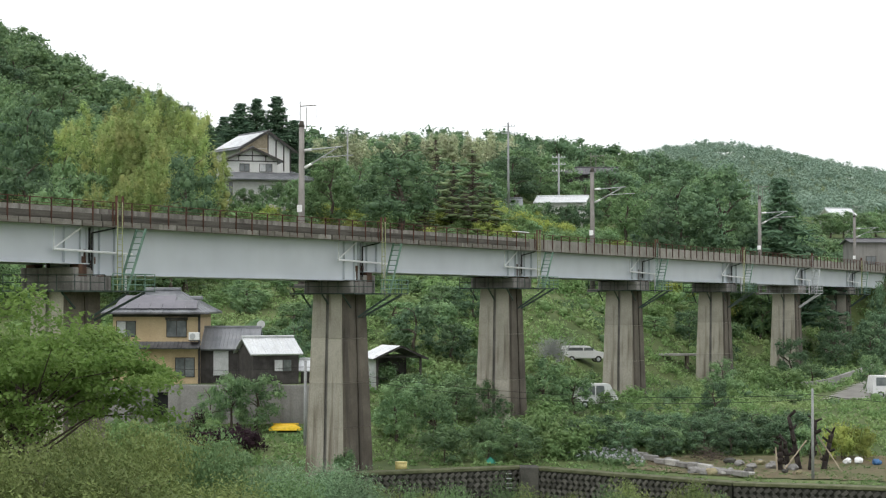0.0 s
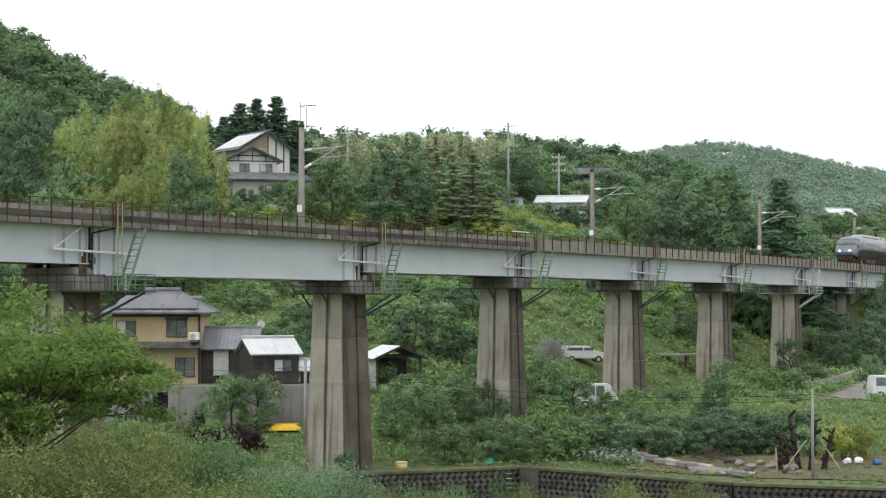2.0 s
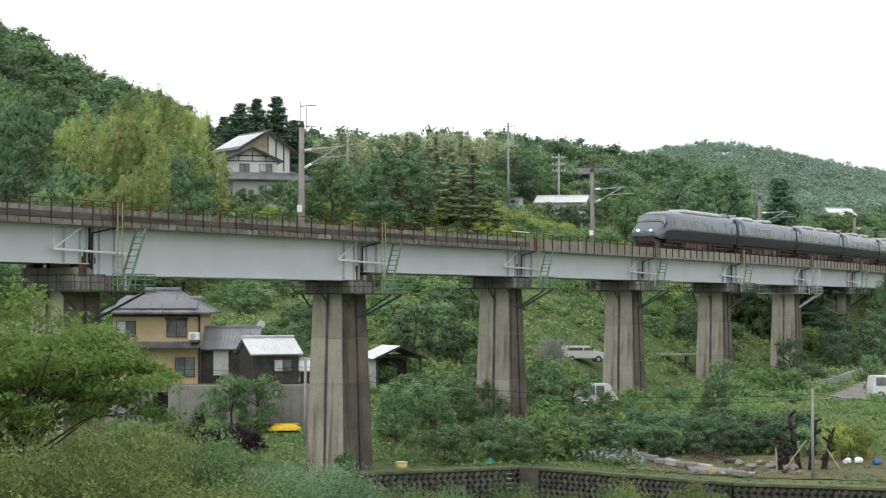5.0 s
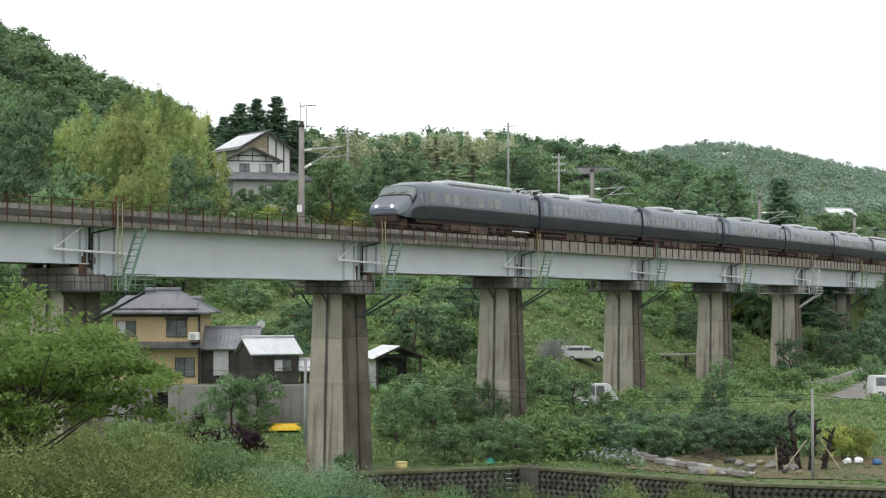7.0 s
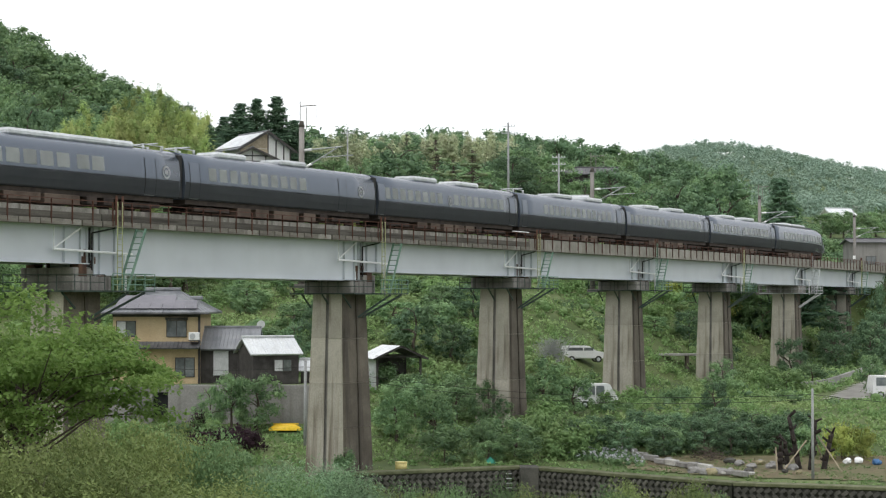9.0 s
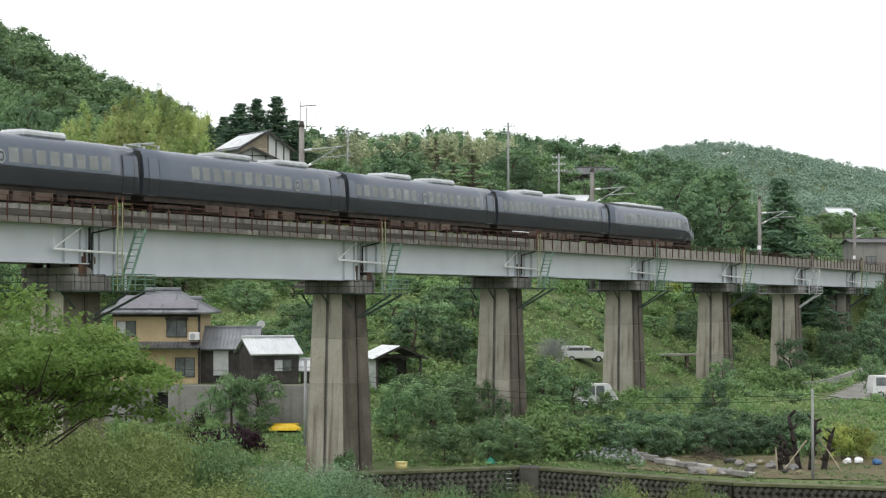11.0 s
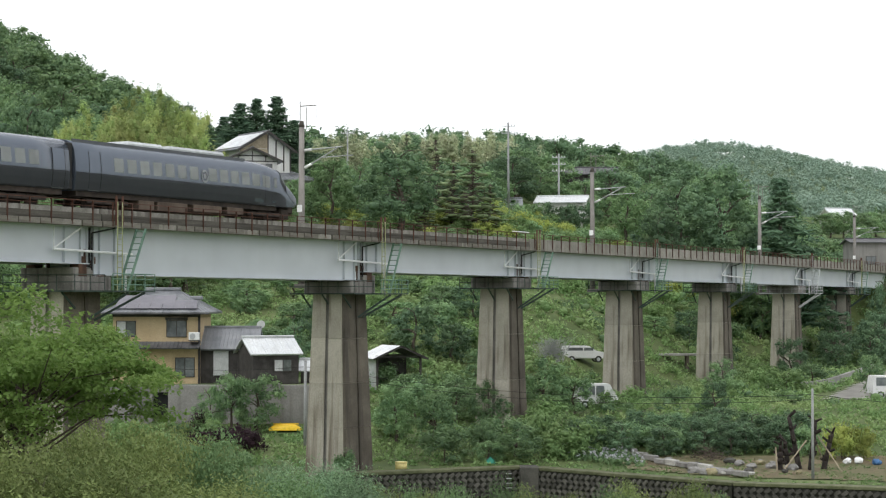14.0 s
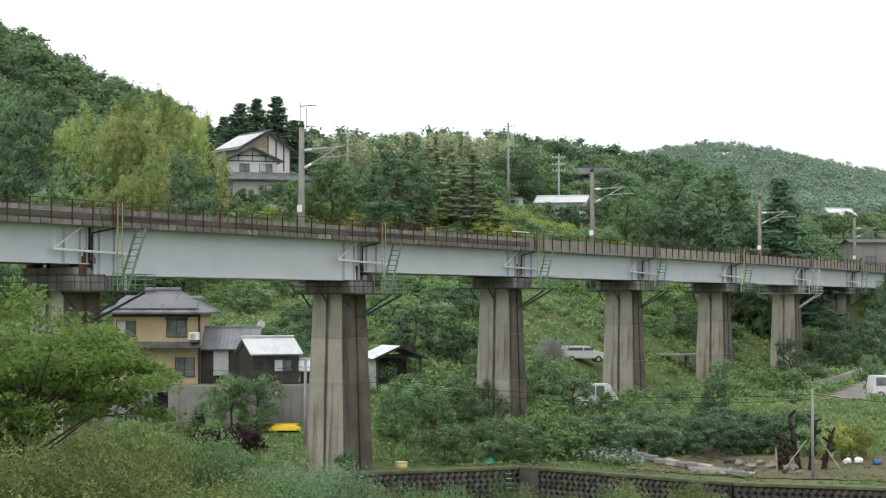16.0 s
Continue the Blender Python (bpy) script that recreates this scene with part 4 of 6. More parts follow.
NOTES = {
    "broadleaf": ("tree", "broadleaf_tree", "dense leafy green broadleaf tree on the hillside", "hillside trees"),
    "dark": ("tree", "broadleaf_tree", "dark green evergreen broadleaf tree on the hillside", "hillside trees"),
    "light": ("tree", "broadleaf_tree", "fresh light green leafy tree on the slope", "light green trees"),
    "cedar": ("conifer", "cedar_tree", "tall dark green conical cedar tree", "cedar trees"),
    "pine": ("pine tree", "pine_tree", "garden pine clipped into flat green layers", "clipped pines"),
    "bamboo": ("bamboo", "bamboo_clump", "feathery yellow-green bamboo clump on the hillside", "bamboo grove"),
    "palebamboo": ("bamboo", "bamboo_clump", "pale brownish feathery bamboo clump on the ridge", "ridge bamboo"),
    "bush": ("tree", "small_tree", "small bushy green tree leafy down to the ground", "small bushy trees"),
    "darkbush": ("tree", "small_tree", "small bushy dark evergreen tree", "small bushy trees"),
    "bigdark": ("tree", "broadleaf_tree", "large dark green broadleaf tree on the hillside", "hillside trees"),
    "shrub": ("shrub", "shrub", "leafy green shrub on rough ground", "green shrubs"),
    "darkshrub": ("shrub", "shrub", "dark green dense shrub on rough ground", "dark shrubs"),
    "yellow": ("shrub", "shrub", "yellow-green rounded shrub above the railway", "yellow-green shrubs"),
    "cane": ("shrub", "cane_shrub", "blue-green drooping cane shrub on the near bank", "cane shrubs"),
    "red": ("shrub", "shrub", "dark purple-leaved shrub by the field", "purple shrubs"),
    "near": ("shrub", "bank_shrub", "leafy green shrub on the near bank", "near bank shrubs"),
    "nearpale": ("shrub", "bank_shrub", "pale olive twiggy shrub on the near bank", "near bank shrubs"),
}
BUILD = {
    "broadleaf": lambda s: broadleaf(s, L_OAK), "dark": lambda s: broadleaf(s, L_DARK), "light": lambda s: broadleaf(s, L_LIGHT, low=0.02),
    "cedar": lambda s: cedar(s, L_CEDAR), "pine": lambda s: layered_pine(s, L_PINE),
    "bamboo": lambda s: bamboo(s, L_BAMBOO), "palebamboo": lambda s: bamboo(s, L_BAMBOO_PALE, culms=12),
    "bigdark": lambda s: broadleaf(s, L_DARK, 14.0, 4.4, 70, 90, 0.34, 0.04),
    "bush": lambda s: broadleaf(s, L_OAK, 5.0, 2.2, 38, 96, 0.21, -0.02), "darkbush": lambda s: broadleaf(s, L_DARK, 5.0, 2.2, 38, 96, 0.21, -0.02),
    "shrub": lambda s: shrub(s, L_WEED), "darkshrub": lambda s: shrub(s, L_OAK), "yellow": lambda s: shrub(s, L_YELLOW),
    "cane": lambda s: shrub(s, L_REED, 3.2, 1.7, 18, 620, 0.125, 0.24, 0.4, 0), "red": lambda s: shrub(s, L_RED),
    "near": lambda s: shrub(s, L_LIGHT, 2.6, 1.6, 20, 480, 0.09, 0.5, 0.0, 0), "nearpale": lambda s: shrub(s, L_OLIVE, 2.6, 1.6, 20, 540, 0.088, 0.45, 0.2, 0),
}
SIZE = {"bigdark": (14, 4.4), "bush": (5, 2.2), "darkbush": (5, 2.2), "broadleaf": (10, 4), "dark": (10, 4), "light": (10, 4), "cedar": (14, 2.8), "pine": (9, 3.2), "bamboo": (14, 3.2), "palebamboo": (14, 3.2)}


def plant(kind, x, y, h, r=None, var=None, turn=None, z=None):
    """A plant of height h and crown radius r, rooted in the ground."""
    var = random.randrange(4) if var is None else var
    turn = random.uniform(0, 360) if turn is None else turn
    h0, r0 = SIZE.get(kind, (3.2, 1.7) if kind == "cane" else (2.6, 1.6) if kind.startswith("near") else (2.2, 1.5))
    sz, sx = h / h0, (r / r0 if r else h / h0)
    m = pose(x, y, gz(x, y) - 0.05 if z is None else z, 0, 0, turn) @ Matrix.Diagonal((sx, sx, sz, 1))
    key = (kind, var)
    if key in PROTOS:
        sc = PROTOS[key].scale
        return copy_thing(PROTOS[key], m @ Matrix.Diagonal((1 / sc.x, 1 / sc.y, 1 / sc.z, 1)))
    cat, name, label, group = NOTES[kind]
    crown, tb, leaf, bark = BUILD[kind](97 * var + len(kind) * 7 + 3)
    e = thing(name, label, cat, m, group)
    link_mesh("crown", np_mesh("crown", *crown), leaf, e)
    part("trunk" if kind not in ("bamboo", "palebamboo") else "culms", tb, bark, e)
    PROTOS[key] = e
    return e


def scatter(kinds, x0, x1, y0, y1, step, h0, h1, seed, widen=0.45, keep=None, rmax=None):
    rng = random.Random(seed)
    y = y0
    row = 0
    while y < y1:
        x = x0 + (step / 2 if row % 2 else 0)
        while x < x1:
            px, py = x + rng.uniform(-0.4, 0.4) * step, y + rng.uniform(-0.4, 0.4) * step
            h = rng.uniform(h0, h1)
            kind = rng.choice(kinds)
            if keep is None or keep(px, py):
                plant(kind, px, py, h, h * widen * rng.uniform(0.85, 1.2), rng.randrange(4), rng.uniform(0, 360))
            x += step
        y += step * 0.85
        row += 1


def joined_wood(name, label, kinds, x0, x1, y0, y1, step, h0, h1, seed, keep=None, leaf=None):
    """Trees too many to count: one sheet of canopy made of whole crowns."""
    rng = random.Random(seed)
    vs, qs, base = [], [], 0
    nr = np.random.default_rng(seed)
    src = [broadleaf(900 + i, None, clumps=34, n=44, size=0.5)[0] for i in range(5)]
    y, row = y0, 0
    while y < y1:
        x = x0 + (step / 2 if row % 2 else 0)
        while x < x1:
            px, py = x + rng.uniform(-0.4, 0.4) * step, y + rng.uniform(-0.4, 0.4) * step
            if keep is None or keep(px, py):
                h = rng.uniform(h0, h1)
                v, q = rng.choice(src)
                a = rng.uniform(0, 6.28)
                k = h / 10.0
                w = k * rng.uniform(0.9, 1.25)
                rot = np.array([[math.cos(a), -math.sin(a), 0], [math.sin(a), math.cos(a), 0], [0, 0, 1]])
                vs.append((v @ rot.T) * np.array([w, w, k]) + np.array([px, py, gz(px, py)]))
                qs.append(q + base)
                base += len(v)
            x += step
        y += step * 0.85
        row += 1
    stuff(name, label, "woodland", np.concatenate(vs), np.concatenate(qs), leaf)


def clear_of_line(px, py, gap=6.0):
    i = int(np.argmin((LINE_X - px) ** 2 + (LINE_Y - py) ** 2))
    return math.hypot(LINE_X[i] - px, LINE_Y[i] - py) > gap


def stuff(name, label, category, v, q, mat):
    ob = link_mesh(name, np_mesh(name, v, q), mat)
    return tagged(ob, label, category, kind="stuff")


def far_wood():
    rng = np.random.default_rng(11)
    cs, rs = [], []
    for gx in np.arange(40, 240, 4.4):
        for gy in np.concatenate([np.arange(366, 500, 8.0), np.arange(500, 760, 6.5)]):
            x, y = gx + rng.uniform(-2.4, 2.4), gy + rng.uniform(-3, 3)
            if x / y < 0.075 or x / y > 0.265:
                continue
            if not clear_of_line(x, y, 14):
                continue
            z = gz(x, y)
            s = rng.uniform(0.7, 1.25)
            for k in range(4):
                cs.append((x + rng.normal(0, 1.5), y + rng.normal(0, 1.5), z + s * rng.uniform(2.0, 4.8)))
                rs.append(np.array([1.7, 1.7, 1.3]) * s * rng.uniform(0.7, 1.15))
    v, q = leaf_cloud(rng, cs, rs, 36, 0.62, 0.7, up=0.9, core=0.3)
    stuff("distant_woodland", "hazy grey-green wooded hill in the distance", "woodland", v, q, L_FAR_HAZE)


def weeds():
    """Rank weeds over the slopes behind and below the viaduct."""
    rng = np.random.default_rng(21)

    def patch_of(name, label, count, x0, x1, y0, y1, size, mat, leaf, n, keep):
        xs, ys = rng.uniform(x0, x1, count), rng.uniform(y0, y1, count)
        ok = keep(xs, ys) & ~((xs > 29.5) & (ys > 149) & (ys < 150 + (xs - 30) * 2.6) & (ys < 199)) & ~((np.abs(xs - 12.4) < 2.6) & (ys > 158.7) & (ys < 161.5))
        xs, ys = xs[ok], ys[ok]
        zs = ground(xs, ys)
        s = size * rng.uniform(0.5, 1.4, len(xs))
        c = np.stack([xs, ys, zs + s * 0.35], 1)
        r = np.stack([s, s, s * 0.75], 1)
        v, q = leaf_cloud(rng, c, r, n, leaf, 0.55, 0.2, 0.9, 0.0 if size < 0.84 else 0.4, droop=0.0)
        stuff(name, label, "vegetation", v, q, mat)

    terrace = lambda x, y: (np.sin((y + 0.05 * x) * 0.62) > -0.75)
    patch_of("slope_weeds", "rank green weeds covering the terraced slope", 16000, -40, 76, 148, 245, 0.62, L_WEED, 0.31, 22, terrace)
    patch_of("slope_grass", "long bright green grass on the terraced slope", 2600, -40, 64, 148, 215, 0.9, L_WEED, 0.26, 44,
             lambda x, y: (np.sin(x * 0.21 + 1) + np.sin(y * 0.33 + x * 0.11) > 0.35))
    patch_of("field_weeds", "long grass and weeds on the valley floor", 4200, -32, 36, 117, 150, 0.34, L_WEED, 0.26, 18,
             lambda x, y: ~((x > 9) & (y < 121)) & ~((x < -8) & (y > 133)))
    patch_of("bank_weeds", "dark green undergrowth on the slope", 1500, -24, 62, 138, 215, 0.85, L_OAK, 0.3, 40,
             lambda x, y: ~((x < -8) & (y < 152)) & (np.sin(x * 0.5) + np.sin(y * 0.35 + x * 0.2) > 0.3))
    patch_of("near_bank_weeds", "tall weeds on the near bank", 1500, -22, 32, 40, 101, 0.8, L_WEED, 0.26, 40, lambda x, y: np.abs(x / y) < 0.29)
    patch_of("yard_grass", "thin tufts of grass on bare garden soil", 1300, 9, 32, 104, 122, 0.16, L_WEED, 0.15, 9,
             lambda x, y: (y - np.interp(x, WALL_X, WALL_Y) > 0.8) & (np.sin(x * 1.1) + np.sin(y * 0.9 + x * 0.4) > -0.2))
    patch_of("wall_grass", "short grass along the top of the stone wall", 1800, -6, 30, 103, 120, 0.2, L_WEED, 0.2, 14,
             lambda x, y: (y - np.interp(x, WALL_X, WALL_Y) > -0.3) & (y - np.interp(x, WALL_X, WALL_Y) < 1.6))


def make_plants():
    random.seed(4)
    # single trees that stand out
    for kind, x, y, h, r in (("bigdark", -5.2, 205, 13.2, 5.0), ("light", -13.2, 215, 9.5, 3.3), ("broadleaf", -10.2, 222, 8.5, 3.0), ("broadleaf", -17.5, 214, 6.5, 2.6),
                             ("bigdark", 33.0, 217, 17.2, 5.6), ("bigdark", 27.8, 212, 14.0, 4.6), ("bigdark", 36.6, 213, 12.5, 3.6), ("bigdark", 25.0, 209, 10.5, 3.4), ("broadleaf", 32.5, 206, 9.0, 3.8),
                             ("light", 23.4, 231, 8.6, 3.3), ("light", 19.6, 190, 7.4, 2.7), ("broadleaf", 28.0, 196, 6.5, 2.8), ("light", 36.0, 205, 7.0, 2.2)):
        plant(kind, x, y, h, r)
    for x, y, h, r in ((39.6, 212, 18.6, 7.2), (-29.5, 262, 13.6, 5.9), (-27.3, 264, 14.2, 5.3), (-24.2, 262, 14.6, 6.0), (-21.9, 266, 11.0, 5.9), (-32.6, 268, 11.5, 4.8),
                       (-35.5, 270, 11.0, 4.5)):
        plant("cedar", x, y, h, r)
    for x, y, h, r in ((3.4, 211, 10.4, 3.3), (5.6, 212, 6.2, 2.4), (-4.6, 230, 10.2, 2.0), (-2.2, 207, 7.0, 2.2), (-0.9, 222, 10.8, 2.8), (1.2, 214, 8.8, 2.6)):
        plant("pine", x, y, h, r)
    plant("bigdark", -25.6, 180, 14.6, 3.2)
    for x, y, h, r in ((-41.6, 275, 13.6, 4.6), (-37.8, 272, 12.0, 4.4), (-45.5, 278, 12.4, 4.6)):
        plant("bigdark", x, y, h, r, 1, 40)
    for kind, x, y, h, r in (("bigdark", -44.0, 190, 12.5, 4.0), ("broadleaf", -40.5, 186, 10.5, 3.6), ("broadleaf", -37.0, 184, 8.0, 3.0), ("bigdark", -49.0, 212, 16.6, 3.6),
                             ("darkbush", 46.5, 197, 6.0, 2.6), ("darkbush", 50.0, 205, 7.0, 3.0), ("darkbush", 48.5, 201, 5.5, 2.5), ("darkbush", 53.5, 210, 8.0, 3.0)):
        plant(kind, x, y, h, r)
    for x, y, h, r in ((-51.0, 240, 13.5, 4.6), (-55.0, 238, 12.0, 4.4), (-47.0, 236, 11.0, 4.0), (-40.5, 197, 10.5, 3.6), (-36.5, 190, 9.0, 3.2), (-44.0, 192, 9.5, 3.4), (-33.0, 184, 7.0, 3.0), (-29.0, 182, 7.0, 2.8)):
        plant("broadleaf", x, y, h, r)
    scatter(["broadleaf", "light"], -47, -24, 172, 190, 4.6, 5.0, 8.0, 43, 0.5, lambda x, y: clear_of_line(x, y, 8))
    # bamboo grove by the upper house, and the pale one on the ridge
    for x, y, h in ((-27.8, 196, 14.5), (-30.6, 200, 17.5), (-34.4, 201, 15.5), (-30.5, 189, 12.5), (-26.4, 188, 10.5), (-34.5, 190, 11.0), (-38.0, 204, 15.5),
                    (-41.0, 213, 16.5), (-35.5, 214, 18.0), (-46.0, 222, 12.0), (-45.5, 196, 8.5), (-40.0, 190, 8.5), (-31.5, 208, 18.0)):
        plant("bamboo", x, y, h, 3.7 * h / 15)
    for x, y, h in ((-37.5, 197, 11.0), (-32.5, 193, 9.5), (-28.6, 186, 8.5), (-42.5, 201, 11.5), (-24.6, 194, 8.0), (-39.0, 208, 14.0)):
        plant("light", x, y, h, 3.0)
    for x, y, h in ((-15.5, 278, 11.5), (-12.5, 282, 11.5), (-9.5, 276, 10.5), (-6.0, 280, 11.0), (-3.0, 283, 12.0), (0.0, 279, 13.0), (3.0, 284, 12.6), (6.0, 279, 12.6), (8.5, 282, 11.0), (-18, 276, 10.5), (11.0, 276, 10.5)):
        plant("palebamboo", x, y, h * 0.77, 4.0)
    # woods
    keep_house = lambda x, y: clear_of_line(x, y, 9) and not (-33 < x < -14 and y < 252)
    scatter(["broadleaf", "dark", "broadleaf", "light"], -64, -30, 222, 268, 7.2, 7.0, 11.0, 31, 0.45, keep_house)
    joined_wood("hill_woodland", "dense dark green woodland over the steep hill", None, -95, -30, 268, 322, 6.0, 7.5, 11.5, 51, keep_house, L_OAK)
    scatter(["broadleaf", "dark", "dark"], -24, 60, 290, 300, 6.4, 7.5, 10.8, 32, 0.45, lambda x, y: clear_of_line(x, y, 12) and x < 0.15 * y)
    joined_wood("ridge_woodland", "dark green woodland along the ridge", None, -29, 80, 302, 335, 6.6, 7.5, 11.6, 52, lambda x, y: clear_of_line(x, y, 12) and x < 0.15 * y, L_DARK)
    scatter(["broadleaf", "dark", "broadleaf"], 9, 66, 240, 286, 7.6, 5.5, 8.5, 33, 0.45, lambda x, y: clear_of_line(x, y, 10))
    scatter(["broadleaf", "dark", "light"], -28, 10, 226, 272, 6.6, 4.0, 6.5, 34, 0.5, lambda x, y: clear_of_line(x, y, 10) and not (-33 < x < -16 and y < 248))
    joined_wood("slope_woodland", "green woodland on the slope beyond the railway", None, 58, 125, 262, 366, 7.5, 3.2, 5.4, 53,
                lambda x, y: clear_of_line(x, y, 11) and math.hypot(x - 77.6, y - 355) > 7, L_OAK)
    scatter(["broadleaf", "light"], 40, 60, 214, 258, 5.0, 3.0, 5.0, 36, 0.55, lambda x, y: clear_of_line(x, y, 8.5) and not (36 < x < 44 and y < 220))
    for x, y, h in ((-29.5, 225, 4.6), (-27.2, 226, 4.2), (-25.0, 227, 4.0), (-22.6, 226, 4.4), (-20.4, 227, 5.0), (-18.4, 226, 5.4), (-17.0, 224, 5.0), (-31.5, 227, 5.0)):
        plant("bush", x, y, h, 1.7)
    for x, y, h in ((13.2, 232, 4.2), (14.8, 231, 3.7), (16.4, 230.5, 4.1), (18.0, 231.5, 3.9), (15.6, 229, 3.4), (19.2, 232, 4.6)):
        plant("darkbush", x, y, h, 1.6, z=21.2)
    for x, y, h in ((71.0, 338, 5.5), (73.2, 341, 5.8), (75.2, 339, 5.4), (77.0, 342, 5.8), (79.0, 340, 5.4), (81.0, 343, 5.6), (83.0, 346, 5.2)):
        plant("broadleaf", x, y, h, 2.6)
    # yellow shrubs over the line
    for i in range(15):
        plant("yellow", -22 + i * 0.95, 219 + 1.5 * math.sin(i * 2.1), 2.3 + 0.5 * math.sin(i * 1.3), 1.7)
    for i in range(11):
        plant("yellow", 6.0 + i * 0.95, 216 + 2.5 * math.sin(i * 1.7), 2.6 + 0.6 * math.sin(i * 2.3), 1.8)
    scatter(["darkshrub", "shrub", "yellow"], -24, 34, 204, 226, 3.6, 2.0, 3.4, 37, 0.75, lambda x, y: clear_of_line(x, y, 7))
    # bushes on the slope under the deck
    scatter(["darkshrub", "shrub", "shrub", "bush"], -20, 46, 150, 202, 5.4, 1.4, 3.0, 38, 0.8, lambda x, y: clear_of_line(x, y, 5) and not (6 < x < 26 and y < 182) and not (x > 29 and y < 150 + (x - 29) * 2.7))
    for x, y, h, r in ((-12.6, 152, 5.5, 1.6), (-11.0, 158, 5.0, 1.8), (-2.5, 158, 5.0, 2.4), (0.8, 156, 4.0, 2.2), (27.2, 178, 5.0, 1.9), (25.3, 186, 4.0, 1.7), (35.0, 182, 4.6, 1.8),
                       (42.5, 196, 5.0, 2.0), (44.5, 205, 6.0, 2.3), (50.5, 206, 5.0, 2.2), (54.0, 216, 6.5, 2.6), (52.2, 213, 10.8, 2.1), (2.8, 168, 4.0, 2.2)):
        plant("darkbush", x, y, h, r)
    # valley floor bushes and small trees
    scatter(["darkshrub", "shrub", "darkshrub", "bush", "shrub"], -3.0, 9.0, 119.5, 146, 2.6, 1.6, 3.2, 39, 0.68, lambda x, y: clear_of_line(x, y, 3.4))
    scatter(["darkbush", "darkshrub", "darkbush"], 9.0, 24.5, 121.5, 128, 1.7, 1.7, 2.6, 40, 0.6)
    scatter(["shrub", "darkshrub"], 10, 21, 130, 148, 4.4, 0.9, 2.2, 41, 0.7, lambda x, y: clear_of_line(x, y, 3.4))
    scatter(["shrub", "darkshrub"], -24, -9, 118, 131, 2.9, 1.0, 2.2, 42, 0.7, lambda x, y: not (x > -13.5 and y > 119))
    for kind, x, y, h, r in (("bush", -3.3, 126, 4.6, 1.8), ("bush", -0.6, 124, 4.0, 1.7), ("bush", 7.6, 137, 4.6, 2.5), ("bush", 9.9, 137, 3.4, 1.7), ("darkbush", 20.2, 135, 3.4, 1.3),
                             ("bush", -15.2, 130.5, 4.6, 1.5), ("bush", -13.4, 131, 4.4, 2.0), ("bush", -16.8, 130, 3.6, 1.2), ("bush", 23.5, 152, 3.6, 1.7), ("bush", 3.4, 132, 3.6, 1.6),
                             ("bush", 37.2, 158, 3.8, 1.5)):
        plant(kind, x, y, h, r)
    plant("darkshrub", -6.2, 112.1, 2.3, 0.8, z=1.4)
    for x, y in ((-15.2, 123.5), (-14.0, 124.5), (-16.4, 122.5), (-17.5, 129.5), (-13.0, 122)):
        plant("red", x, y, 1.9, 1.3)
    # near bank
    for x, y, h in ((-5.6, 60, 4.0), (-4.4, 62, 4.4), (-3.2, 63, 4.1), (-6.6, 66, 4.4), (-3.9, 70, 4.4), (-2.6, 69, 3.0), (-5.2, 72, 4.6)):
        plant("cane", x, y, h, 2.0)
    for i, (x, y, h) in enumerate(((-10.6, 44, 4.6), (-9.0, 45, 4.4), (-7.4, 46, 4.6), (-6.0, 47, 4.2), (-11.5, 50, 5.0), (-9.6, 51, 4.8), (-8.0, 52, 4.8), (-6.6, 53, 4.5), (-5.4, 44, 3.0), (-7.8, 40, 3.4),
                                   (-9.8, 40, 3.6), (-12.0, 58, 5.4), (-9.6, 60, 5.2), (-8.2, 61, 5.0), (-4.0, 48, 3.0), (-10.8, 66, 5.4), (-8.4, 70, 5.0), (-8.0, 33, 2.5), (-6.6, 34, 2.4), (-5.2, 35, 2.3), (-7.4, 36, 2.8), (-9.0, 35.5, 3.4), (-4.4, 38, 2.2), (-8.7, 33.6, 3.3), (-7.3, 33.2, 3.1), (-9.6, 36.6, 3.8), (-6.0, 34.4, 2.9), (-8.0, 35.0, 3.6), (-10.2, 38.5, 4.2), (-6.8, 37.0, 3.3))):
        plant("near" if i in (3, 9, 14) else "nearpale", x, y, h, 1.6)
    for i in range(15):
        plant("near" if i % 2 else "nearpale", -3.0 + i * 1.25, 92 + 2.5 * math.sin(i * 1.9), 4.7 + 0.3 * math.sin(i * 2.7), 1.6)


